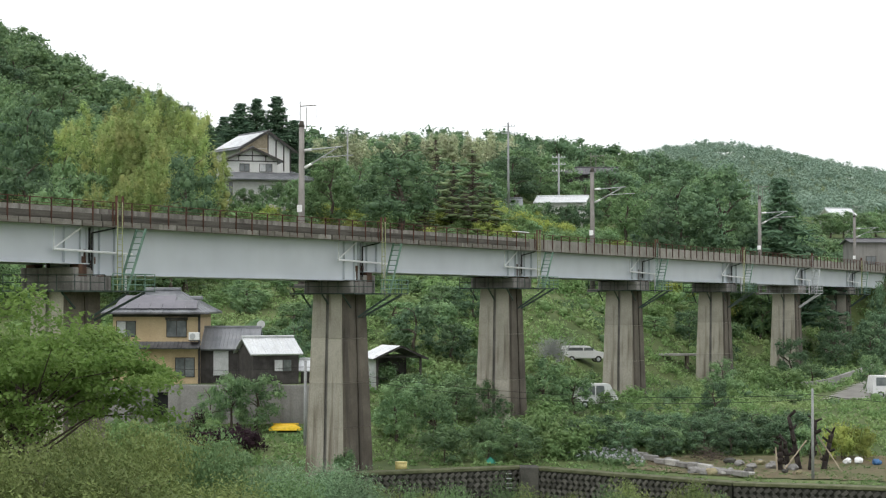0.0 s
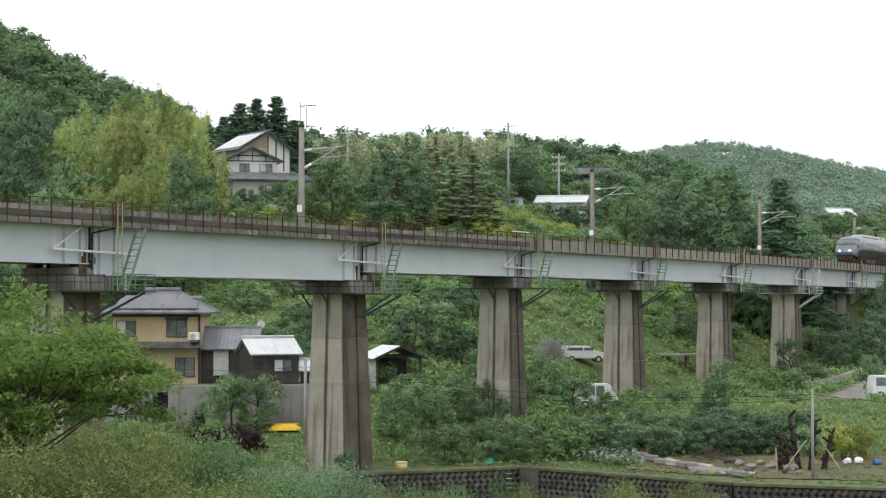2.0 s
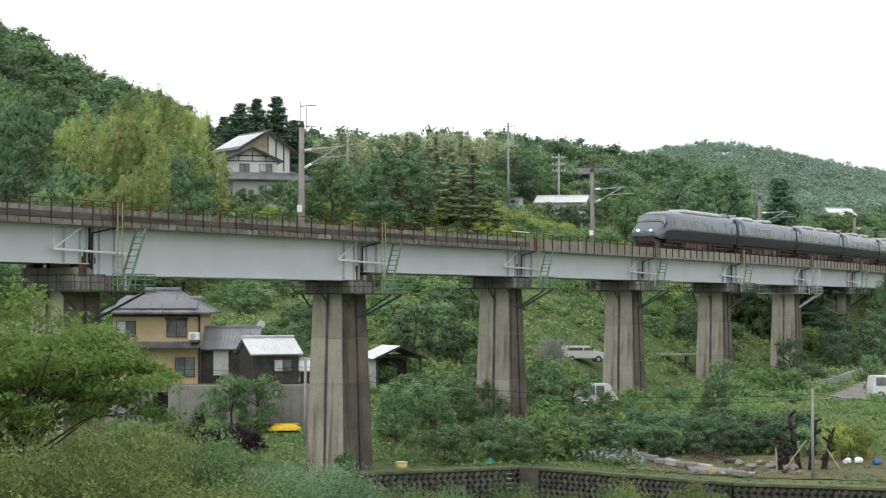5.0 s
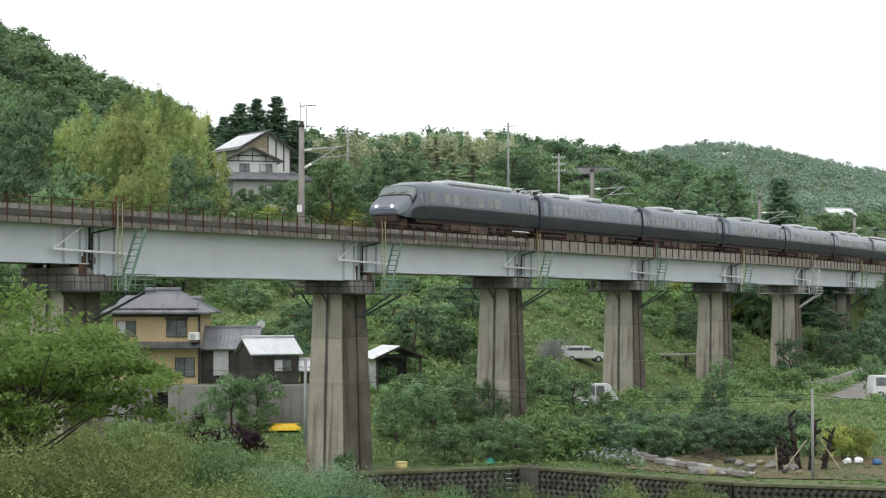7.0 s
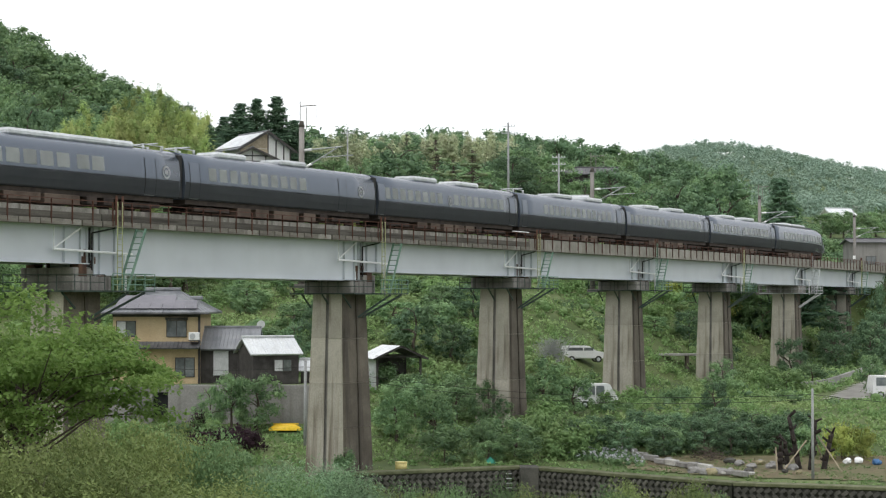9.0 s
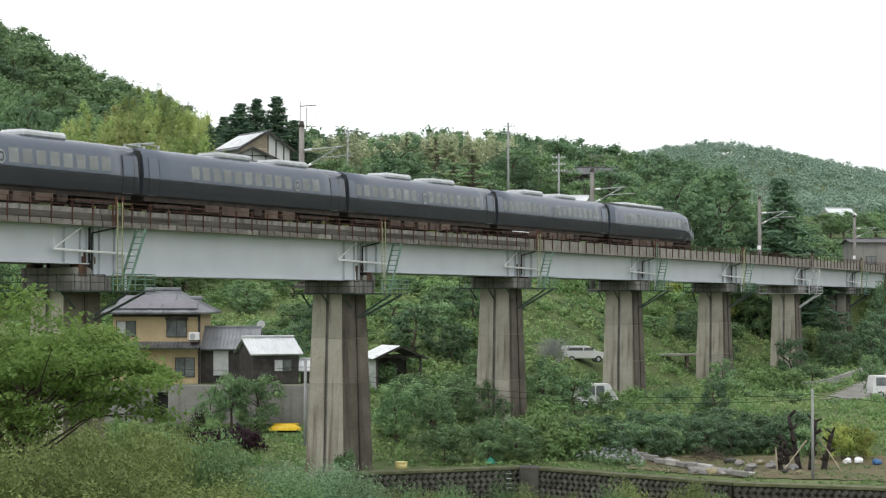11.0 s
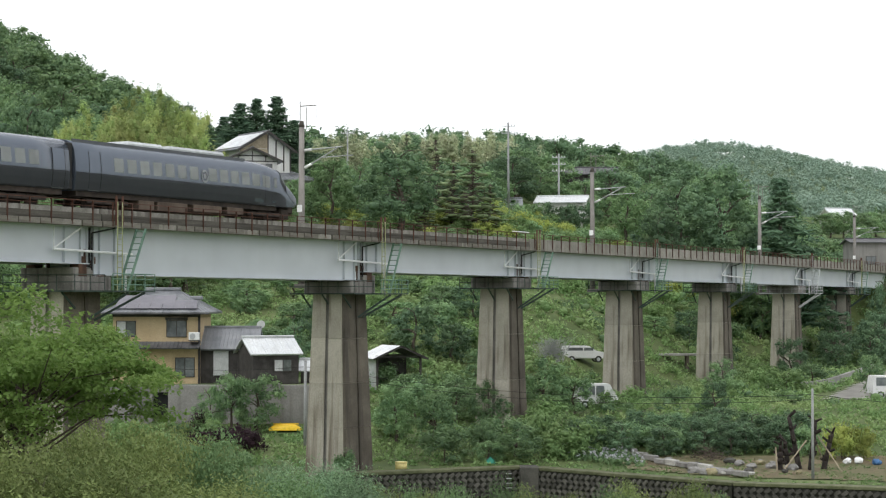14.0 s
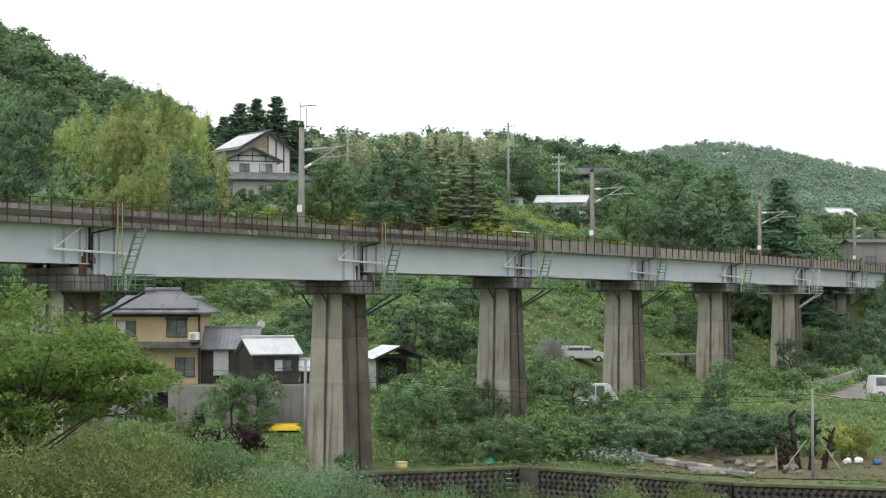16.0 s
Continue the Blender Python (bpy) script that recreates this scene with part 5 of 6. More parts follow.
def near_tree():
    """The leafy tree close to the eye, with thin bare branches below its crown."""
    rng = np.random.default_rng(77)
    x, y = -8.9, 38.0
    e = thing("maple_tree", "fresh green maple tree close by with spreading leafy branches", "tree", pose(x, y, gz(x, y) - 0.05))
    cs, rs = [], []
    bm = tubed((0, 0, -0.4), (0.1, 0, 2.4), 0.13, 0.10, n=8, cap=False)
    for i in range(44):
        a = rng.uniform(0, 6.28)
        z0 = rng.uniform(2.3, 4.1)
        ln = rng.uniform(1.2, 3.1)
        p = Vector((0.1, 0, z0))
        q = p + Vector((math.cos(a) * ln * 0.5, math.sin(a) * ln * 0.5, 0.9))
        w = p + Vector((math.cos(a) * ln, math.sin(a) * ln, 0.9 + rng.uniform(0.0, 1.1)))
        w.z, q.z = min(w.z, 6.0 - 0.62 * max(0.0, w.x)), min(q.z, 5.9 - 0.62 * max(0.0, q.x))
        tube(bm, p, q, 0.03, 0.02, n=5, cap=False)
        tube(bm, q, w, 0.02, 0.008, n=5, cap=False)
        for t in (0.35, 0.6, 0.85, 1.05):
            c = q.lerp(w, t)
            for k in range(2):
                px = c.x + rng.normal(0, 0.22)
                cs.append((px, c.y + rng.normal(0, 0.22), min(c.z + rng.normal(0, 0.16) + 0.1, 6.1 - 0.62 * max(0.0, px))))
                rs.append((rng.uniform(0.3, 0.55), rng.uniform(0.3, 0.55), rng.uniform(0.12, 0.22)))
    tube(bm, (0.1, 0, 2.4), (0.2, 0, 4.6), 0.10, 0.03, n=7, cap=False)
    for k in range(60):
        px = rng.normal(-0.4, 0.9)
        cs.append((px, rng.normal(0, 0.8), min(rng.uniform(3.2, 6.2), 6.2 - 0.62 * max(0.0, px))))
        rs.append((0.5, 0.5, 0.25))
    v, q = leaf_cloud(rng, cs, rs, 95, 0.115, 0.62, 0.8, 0.8, 0.0, out=0.2)
    link_mesh("crown", np_mesh("crown", v, q), L_NEAR, e)
    part("trunk", bm, M_BARK, e)


# ---- buildings ----
M_BEIGE = solid("beige_stucco", (0.52, 0.40, 0.24), (0.60, 0.47, 0.29), 0.8, 0.9, 0, 18, 0.2, (0.40, 0.31, 0.2), 0.3)
M_TIMBER = solid("dark_stained_boards", (0.045, 0.041, 0.039), (0.088, 0.081, 0.077), 1.5, 0.85, 0, 20, 0.2, (0.03, 0.025, 0.022), 0.5)
M_TILE = solid("grey_roof_tile", (0.175, 0.185, 0.20), (0.26, 0.27, 0.285), 1.0, 0.5, 0, 14, 0.2)
M_TILE_DK = solid("dark_roof_tile", (0.07, 0.07, 0.075), (0.13, 0.13, 0.135), 1.0, 0.6, 0, 14, 0.2)
M_SOLAR = solid("solar_cells", (0.085, 0.08, 0.10), (0.12, 0.112, 0.135), 1.0, 0.22, 0.1, 14, 0.0, None, 0, (1, 1, 1), 0.08, 0.7)
M_TIN = solid("white_corrugated_tin", (0.62, 0.64, 0.66), (0.72, 0.74, 0.75), 1.0, 0.4, 0.2, 10, 0.1, (0.45, 0.44, 0.43), 0.3)
M_PLASTER = solid("white_plaster", (0.66, 0.66, 0.64), (0.74, 0.74, 0.72), 0.8, 0.9, 0, 14, 0.1, (0.5, 0.5, 0.48), 0.3)
M_PANE = solid("dark_window_glass", (0.10, 0.115, 0.12), (0.18, 0.195, 0.2), 1.2, 0.08, 0, 5, 0.0, None, 0, (1, 1, 1), 0.25, 0.7)
M_CURTAIN = solid("pale_curtain", (0.50, 0.52, 0.52), (0.62, 0.63, 0.63), 2.0, 0.9, 0, 14, 0.1)
M_WALLC = solid("retaining_wall_concrete", (0.22, 0.215, 0.205), (0.31, 0.30, 0.285), 0.5, 0.92, 0, 12, 0.3, (0.13, 0.125, 0.11), 0.35)
M_STONE = solid("dark_mossy_stone", (0.055, 0.054, 0.048), (0.11, 0.106, 0.092), 1.3, 0.9, 0, 14, 0.6, None, 0, (1, 1, 1), 0.35)
M_MOSS = solid("mossy_coping", (0.075, 0.085, 0.04), (0.14, 0.145, 0.085), 1.2, 0.95, 0, 10, 0.5)
M_MORTAR = solid("dark_wall_joint", (0.028, 0.029, 0.023), (0.045, 0.046, 0.036), 1.3, 0.95, 0, 14, 0.3)
M_PALESTONE = solid("pale_cut_stone", (0.33, 0.32, 0.30), (0.50, 0.49, 0.46), 1.3, 0.9, 0, 14, 0.4, None, 0, (1, 1, 1), 0.2)
M_YELLOW = solid("yellow_plastic", (0.72, 0.47, 0.02), (0.80, 0.54, 0.03), 1.0, 0.45, 0, 10, 0.0)
M_CREAM = solid("cream_yellow_plastic", (0.66, 0.56, 0.22), (0.74, 0.63, 0.28), 1.0, 0.5, 0, 10, 0.0)
M_TEAL = solid("teal_tarpaulin", (0.02, 0.20, 0.14), (0.03, 0.26, 0.18), 2.0, 0.6, 0, 10, 0.1)
M_BLUE = solid("blue_tarpaulin", (0.04, 0.12, 0.28), (0.06, 0.16, 0.33), 2.0, 0.6, 0, 10, 0.1)
M_CHAR = solid("blackened_bark", (0.022, 0.018, 0.016), (0.05, 0.04, 0.034), 3.0, 0.95, 0, 20, 0.6)
M_WOODPALE = solid("weathered_prop_wood", (0.30, 0.25, 0.18), (0.40, 0.34, 0.25), 3.0, 0.9, 0, 20, 0.3)
M_WIRE = solid("black_cable", (0.02, 0.02, 0.02), (0.03, 0.03, 0.03), 3.0, 0.7, 0, 20, 0.0)
M_BLOSSOM = foliage("white_blossom", (0.35, 0.36, 0.36), (0.62, 0.62, 0.62), (0.30, 0.34, 0.30), 0.4)


def ribbed_slope(a, b, c, d, pitch, thick, rib):
    """One corrugated roof sheet over the slope a-b (eave) to d-c (ridge)."""
    a, b, c, d = map(Vector, (a, b, c, d))
    bm = bmesh.new()
    nrm = (b - a).cross(d - a).normalized()
    if nrm.z < 0:
        nrm = -nrm
    n = max(2, int((b - a).length / pitch))
    ts = [(0.0, 0.0)]
    for i in range(n):
        for t, h in ((0.36, 0.0), (0.42, 0.8), (0.58, 0.8), (0.64, 0.0)):
            ts.append(((i + t) / n, h * rib))
    ts.append((1.0, 0.0))
    top = [(bm.verts.new(a.lerp(b, t) + nrm * h), bm.verts.new(d.lerp(c, t) + nrm * h)) for t, h in ts]
    low = [(bm.verts.new(a.lerp(b, t) - nrm * thick), bm.verts.new(d.lerp(c, t) - nrm * thick)) for t, h in ts]
    for i in range(len(ts) - 1):
        bm.faces.new((top[i][0], top[i + 1][0], top[i + 1][1], top[i][1]))
        bm.faces.new((low[i][1], low[i + 1][1], low[i + 1][0], low[i][0]))
        bm.faces.new((top[i][0], low[i][0], low[i + 1][0], top[i + 1][0]))
        bm.faces.new((top[i + 1][1], low[i + 1][1], low[i][1], top[i][1]))
    for k in (0, -1):
        bm.faces.new((top[k][0], top[k][1], low[k][1], low[k][0]))
    return bm


def window(e, x, y, z, w, h, frame_mat, panes=2, curtain=False):
    """A framed window whose outer face lies at y, looking towards -y."""
    f = bmesh.new()
    t = 0.06
    box(f, x - w / 2, x + w / 2, y - 0.06, y + 0.02, z, z + t)
    box(f, x - w / 2, x + w / 2, y - 0.06, y + 0.02, z + h - t, z + h)
    for i in range(panes + 1):
        cx = x - w / 2 + t / 2 + (w - t) * i / panes
        box(f, cx - t / 2, cx + t / 2, y - 0.06, y + 0.02, z + t, z + h - t)
    wd = part("window", f, frame_mat, e, "framed sliding window")
    for i in range(panes):
        a = x - w / 2 + t + (w - t) * i / panes
        b = x - w / 2 + (w - t) * (i + 1) / panes
        part("pane", boxed(a, b, y - 0.03, y - 0.015, z + t, z + h - t), M_CURTAIN if curtain and i != 1 else M_PANE, wd)


def gable_house(name, label, x, y, z, w, d, h, rise, axis, wall, roof, over=0.5, wins=(), pitch=0.35, rib=0.06, turn=0, boards=0, frame_mat=None, thick=0.12):
    """axis x: the ridge runs across the view; y: the gable end faces it."""
    e = thing(name, label, name.replace("_", " "), pose(x, y, z, 0, 0, turn))
    hw, hd = w / 2, d / 2
    if axis == "x":
        out = [(-hd, -0.4), (hd, -0.4), (hd, h), (0, h + rise), (-hd, h)]
        bm = prism(bmesh.new(), out, -hw, hw)
        bmesh.ops.rotate(bm, verts=bm.verts, cent=(0, 0, 0), matrix=Matrix.Rotation(math.pi / 2, 3, "Z"))
    else:
        bm = prism(bmesh.new(), [(-hw, -0.4), (hw, -0.4), (hw, h), (0, h + rise), (-hw, h)], -hd, hd)
    part("wall", bm, wall, e)
    k = rise / (hd if axis == "x" else hw)
    for s in (-1, 1):
        if axis == "x":
            a, b = (-hw - over, s * (hd + over), h - over * k + 0.02), (hw + over, s * (hd + over), h - over * k + 0.02)
            c, dd = (hw + over, 0, h + rise + 0.02), (-hw - over, 0, h + rise + 0.02)
        else:
            a, b = (s * (hw + over), -hd - over, h - over * k + 0.02), (s * (hw + over), hd + over, h - over * k + 0.02)
            c, dd = (0, hd + over, h + rise + 0.02), (0, -hd - over, h + rise + 0.02)
        part("roof_slope", ribbed_slope(Vector(a) + Vector((0, 0, thick)), Vector(b) + Vector((0, 0, thick)), Vector(c) + Vector((0, 0, thick)), Vector(dd) + Vector((0, 0, thick)), pitch, thick, rib), roof, e)
    if axis == "x":
        part("ridge_cap", boxed(-hw - over, hw + over, -0.14, 0.14, h + rise + thick - 0.03, h + rise + thick + 0.16, 0.04), roof, e)
    else:
        part("ridge_cap", boxed(-0.14, 0.14, -hd - over, hd + over, h + rise + thick - 0.03, h + rise + thick + 0.16, 0.04), roof, e)
    for i in range(boards):
        zz = 0.1 + (h - 0.2) * i / boards
        part("weatherboard", boxed(-hw - 0.015, hw + 0.015, -hd - 0.03, -hd - 0.004, zz, zz + (h - 0.2) / boards - 0.02), wall, e)
    for wx, wz, ww, wh, cur in wins:
        window(e, wx, -hd - 0.035, wz, ww, wh, frame_mat or M_TIMBER, 2, cur)
    return e


def make_houses():
    # two-storey beige house on the retaining wall
    e = thing("house", "two-storey beige stucco house with hipped tile roof and solar panels", "house", pose(-21.9, 141.6, 5.95))
    part("wall", boxed(-3.3, 3.3, -3.4, 3.4, -0.4, 5.5), M_BEIGE, e, "beige stucco walls")
    part("corner_post", boxed(3.2, 3.36, -3.46, -3.3, 0, 5.45), M_TIMBER, e)
    part("band", boxed(-3.32, 3.32, -3.43, -3.402, 5.1, 5.5), M_TIMBER, e)
    ez, rz = 5.45, 7.15
    cor = [(-4.1, -4.2, ez), (4.1, -4.2, ez), (4.1, 4.2, ez), (-4.1, 4.2, ez)]
    r0, r1 = (-1.2, 0, rz), (1.2, 0, rz)
    part("roof_slope", ribbed_slope(cor[0], cor[1], r1, r0, 0.3, 0.14, 0.06), M_TILE, e, "grey tiled roof slope")
    part("roof_slope", ribbed_slope(cor[2], cor[3], r0, r1, 0.3, 0.14, 0.06), M_TILE, e)
    part("roof_slope", ribbed_slope(cor[1], cor[2], (1.2, 0.01, rz), (1.2, -0.01, rz), 0.3, 0.14, 0.06), M_TILE, e)
    part("roof_slope", ribbed_slope(cor[3], cor[0], (-1.2, -0.01, rz), (-1.2, 0.01, rz), 0.3, 0.14, 0.06), M_TILE, e)
    part("ridge_cap", boxed(-1.4, 1.4, -0.15, 0.15, rz - 0.02, rz + 0.22, 0.05), M_TILE, e)
    part("side_ridge", boxed(1.7, 3.2, -0.9, -0.6, rz - 0.75, rz - 0.45, 0.05), M_TILE, e)
    part("gutter", boxed(-4.15, 4.15, -4.3, -4.19, ez - 0.16, ez - 0.03, 0.03), M_TILE_DK, e)
    slope = Vector((0, 4.2, rz - ez)).normalized()
    nrm = Vector((0, -slope.z, slope.y))
    for i in range(7):
        wdt, x0 = 0.88, -3.2 + i * 0.92
        lo, hi = (0.45, 3.1) if i < 5 else (0.45, 2.1)
        sk = 0.45
        o = Vector((0, -4.2, ez)) + nrm * 0.09
        bm = bmesh.new()
        vs = []
        for zz in (0.0, 0.05):
            for xx, t in ((x0, lo), (x0 + wdt, lo), (x0 + wdt - sk * 0.5 * (i - 3) / 3, hi), (x0 - sk * 0.5 * (i - 3) / 3, hi)):
                vs.append(bm.verts.new(o + Vector((xx, 0, 0)) + slope * t + nrm * zz))
        for f in ((3, 2, 1, 0), (4, 5, 6, 7), (0, 1, 5, 4), (1, 2, 6, 5), (2, 3, 7, 6), (3, 0, 4, 7)):
            bm.faces.new([vs[j] for j in f])
        part("solar_panel", bm, M_SOLAR, e, "dark glossy solar panel")
    window(e, -2.3, -3.42, 3.55, 1.5, 1.25, M_TIMBER, 2, True)
    window(e, 1.55, -3.42, 3.55, 1.55, 1.3, M_TIMBER, 2)
    part("shutter_box", boxed(0.7, 2.4, -3.6, -3.41, 4.86, 5.06), M_TIMBER, e)
    window(e, 2.2, -3.42, 0.5, 1.5, 1.5, M_TIMBER, 2)
    part("skirt_roof", ribbed_slope((-3.6, -4.5, 2.75), (3.4, -4.5, 2.75), (3.4, -3.45, 3.2), (-3.6, -3.45, 3.2), 0.3, 0.1, 0.06), M_TILE_DK, e, "dark tiled skirt roof between the storeys")
    ac = thing("air_conditioner", "white air conditioner unit beside the upper window", "air conditioner", pose(-18.9, 137.4, 9.28))
    part("casing", boxed(-0.4, 0.4, -0.15, 0.15, 0, 0.6, 0.03), M_WHITE, ac)
    part("fan_grille", tubed((-0.1, -0.17, 0.3), (-0.1, -0.15, 0.3), 0.22, n=14), M_GALV, ac)
    part("bracket", boxed(-0.4, 0.4, -0.15, 0.65, -0.06, -0.002), M_TIMBER, ac)
    # tiled annex
    e = gable_house("annex", "single-storey dark timber annex with grey tiled roof", -16.6, 141.2, 5.95, 4.0, 4.6, 2.75, 1.35, "x", M_TIMBER, M_TILE, 0.45,
                    ((1.35, 0.2, 1.1, 2.0, False),), 0.28, 0.06)
    part("blind", boxed(-1.0, 0.15, -2.42, -2.34, 0.6, 2.5), M_CURTAIN, e, "pale roller blind")
    part("porch_wall", boxed(1.0, 1.95, -2.44, -2.345, 0.5, 2.4), M_BEIGE, e)
    # weatherboard shed
    gable_house("shed", "dark weatherboarded shed with white metal roof", -13.4, 138.4, 5.95, 3.7, 3.2, 2.35, 1.05, "x", M_TIMBER, M_TIN, 0.3, ((0.55, 0.95, 1.5, 0.95, True),), 0.5, 0.03, 28, 8, M_TIMBER)
    gable_house("lean_to", "small lean-to with white metal roof behind the pier", -9.9, 140.0, 5.6, 2.0, 2.4, 1.3, 0.7, "x", M_TIMBER, M_TIN, 0.2, (), 0.4, 0.03)
    # open barn
    e = thing("carport", "open wooden carport with white corrugated roof", "carport", pose(-4.3, 150.5, gz(-4.3, 150) + 0.6, 0, 0, 22))
    for px, py in ((-1.9, -1.8), (1.9, -1.8), (-1.9, 1.8), (1.9, 1.8)):
        part("post", boxed(px - 0.08, px + 0.08, py - 0.08, py + 0.08, -1.6, 2.2), M_TIMBER, e)
    part("roof_slope", ribbed_slope((-2.4, -2.3, 1.95), (-2.4, 2.3, 1.95), (0, 2.3, 3.0), (0, -2.3, 3.0), 0.35, 0.06, 0.03), M_TIN, e, "white corrugated roof slope")
    part("roof_slope", ribbed_slope((2.4, -2.3, 1.95), (2.4, 2.3, 1.95), (0, 2.3, 3.0), (0, -2.3, 3.0), 0.35, 0.06, 0.03), M_TILE_DK, e)
    part("barge_board", beam(beamed((-2.4, -2.34, 1.9), (0, -2.34, 2.95), 0.05, 0.16), (0, -2.34, 2.95), (2.4, -2.34, 1.9), 0.05, 0.16), M_TIMBER, e)
    part("tie_beam", beamed((-1.9, -1.8, 2.1), (1.9, -1.8, 2.1), 0.1, 0.14), M_TIMBER, e)
    part("back_wall", boxed(-1.9, 1.9, 1.75, 1.85, -1.2, 2.2), M_TIMBER, e)
    part("side_wall", boxed(-1.97, -1.87, -1.7, 1.7, -1.2, 2.0), M_TIN, e)
    # upper house with white gables
    zb = 25.2
    e = gable_house("upper_house", "traditional house with white plaster gable and dark timber trim", -25.4, 235.6, zb, 6.5, 7.0, 5.4, 1.45, "y", M_PLASTER, M_TILE, 0.7,
                    ((-1.0, 3.85, 1.3, 1.05, False), (1.75, 3.85, 1.7, 1.05, True)), 0.4, 0.07)
    for zz, ww in ((5.15, 3.25), (5.85, 2.0)):
        part("timber_band", boxed(-ww, ww, -3.56, -3.51, zz, zz + 0.15), M_TIMBER, e)
    for xx, zt in ((-1.75, 5.9), (0, 6.6), (1.75, 5.9)):
        part("timber_post", boxed(xx - 0.06, xx + 0.06, -3.575, -3.562, 5.2, zt), M_TIMBER, e)
    part("barge_board", beam(beamed((-3.95, -4.24, 5.12), (0, -4.24, 6.9), 0.06, 0.26), (0, -4.24, 6.9), (3.95, -4.24, 5.12), 0.06, 0.26), M_TIMBER, e)
    part("lower_wall", boxed(-4.3, 5.6, -4.9, -3.52, -1.2, 2.85), M_PLASTER, e)
    part("lower_wing", boxed(3.3, 6.4, -3.5, 2.6, -1.2, 2.85), M_PLASTER, e)
    window(e, -3.4, -4.92, 0.4, 1.4, 2.0, M_TIMBER, 2, True)
    window(e, 2.4, -4.92, 0.5, 1.8, 1.6, M_TIMBER, 2, True)
    part("skirt_roof", ribbed_slope((-5.0, -5.9, 2.75), (7.6, -5.9, 2.75), (5.0, -3.55, 3.75), (-4.0, -3.55, 3.75), 0.3, 0.12, 0.07), M_TILE, e, "grey tiled skirt roof")
    part("wing_roof", ribbed_slope((7.6, -5.9, 2.75), (7.6, 3.2, 2.75), (3.3, 2.0, 4.1), (5.0, -3.55, 3.75), 0.3, 0.12, 0.07), M_TILE, e, "grey tiled roof of the side wing")
    part("wing_ridge", beamed((7.6, -5.9, 2.92), (5.0, -3.55, 3.92), 0.22, 0.16), M_TILE, e)
    e.matrix_basis = e.matrix_basis @ pose(0, 0, 0, 0, 0, 14)
    h2 = gable_house("rear_house", "taller house wing with broad gable and solar roof", -25.8, 245.5, zb + 1.6, 7.7, 6.7, 6.1, 2.2, "y", M_PLASTER, M_TILE, 0.7, (), 0.4, 0.07, 35)
    part("timber_cladding", boxed(-3.87, 0.3, -3.41, -3.36, 0.2, 6.1), M_WOODPALE, h2, "weathered grey board cladding")
    part("gable_boards", prism(bmesh.new(), [(-3.5, 6.15), (0.25, 6.15), (0.25, 8.05), (0, 8.2)], -3.41, -3.36), M_WOODPALE, h2, "weathered grey board cladding")
    for xx, z0, z1 in ((0.36, 0.2, 8.0), (1.6, 3.2, 7.3), (2.8, 3.2, 6.6), (3.8, 0.2, 6.1)):
        part("timber_post", boxed(xx - 0.08, xx + 0.08, -3.43, -3.355, z0, z1), M_TIMBER, h2)
    part("barge_board", beam(beamed((-4.55, -4.08, 5.72), (0, -4.08, 8.42), 0.06, 0.3), (0, -4.08, 8.42), (4.55, -4.08, 5.72), 0.06, 0.3), M_TIMBER, h2)
    for i in range(3):
        y0 = -3.7 + i * 2.5
        part("solar_panel", ribbed_slope((-4.1, y0, 6.24), (-4.1, y0 + 2.4, 6.24), (-0.5, y0 + 2.4, 8.30), (-0.5, y0, 8.30), 1.2, 0.03, 0.02), M_TIN, h2, "bright glossy solar panel")
    # further roofs among the trees
    gable_house("hillside_house", "low house with white metal roof among trees", 15.8, 238, 22.3, 6.0, 5.0, 3.0, 0.8, "x", M_PLASTER, M_TIN, 0.5, ((0, 0.5, 1.6, 0.9, False),), 0.5, 0.04, -12)
    gable_house("hillside_house", "small house with grey tiled roof among trees", 8.3, 236, 23.3, 3.4, 3.4, 1.5, 0.9, "x", M_PLASTER, M_TILE, 0.4, (), 0.4, 0.05)
    gable_house("hillside_house", "dark timber house roof among trees", 21.5, 262, 27.5, 7.0, 5.0, 3.2, 1.0, "x", M_TIMBER, M_TILE_DK, 0.4, ((0, 1.2, 1.6, 1.0, False),), 0.4, 0.05)
    gable_house("hillside_house", "small pale house wall among trees", 36.6, 300, 30.2, 2.8, 3.0, 2.0, 0.4, "x", M_PLASTER, M_TILE, 0.2, ((0, 0.8, 0.9, 0.8, False),), 0.4, 0.05)
    gable_house("hillside_house", "distant house with white metal roof on the far slope", 77.6, 355, gz(77.6, 355) + 0.1, 5.0, 5, 3.0, 1.5, "x", M_PLASTER, M_TIN, 0.5, ((-1, 1.5, 1.6, 1.1, False), (2, 1.5, 1.2, 1.1, False)), 0.6, 0.04, 20)
    x, y = 60.5, 250
    gable_house("lineside_building", "grey concrete lineside building beside the railway bank", x, y, gz(x, y), 9.0, 6.0, 4.4, 0.5, "x", M_WALLC, M_TILE_DK, 0.4, ((-2, 1.5, 1.4, 1.1, False),), 0.5, 0.04)


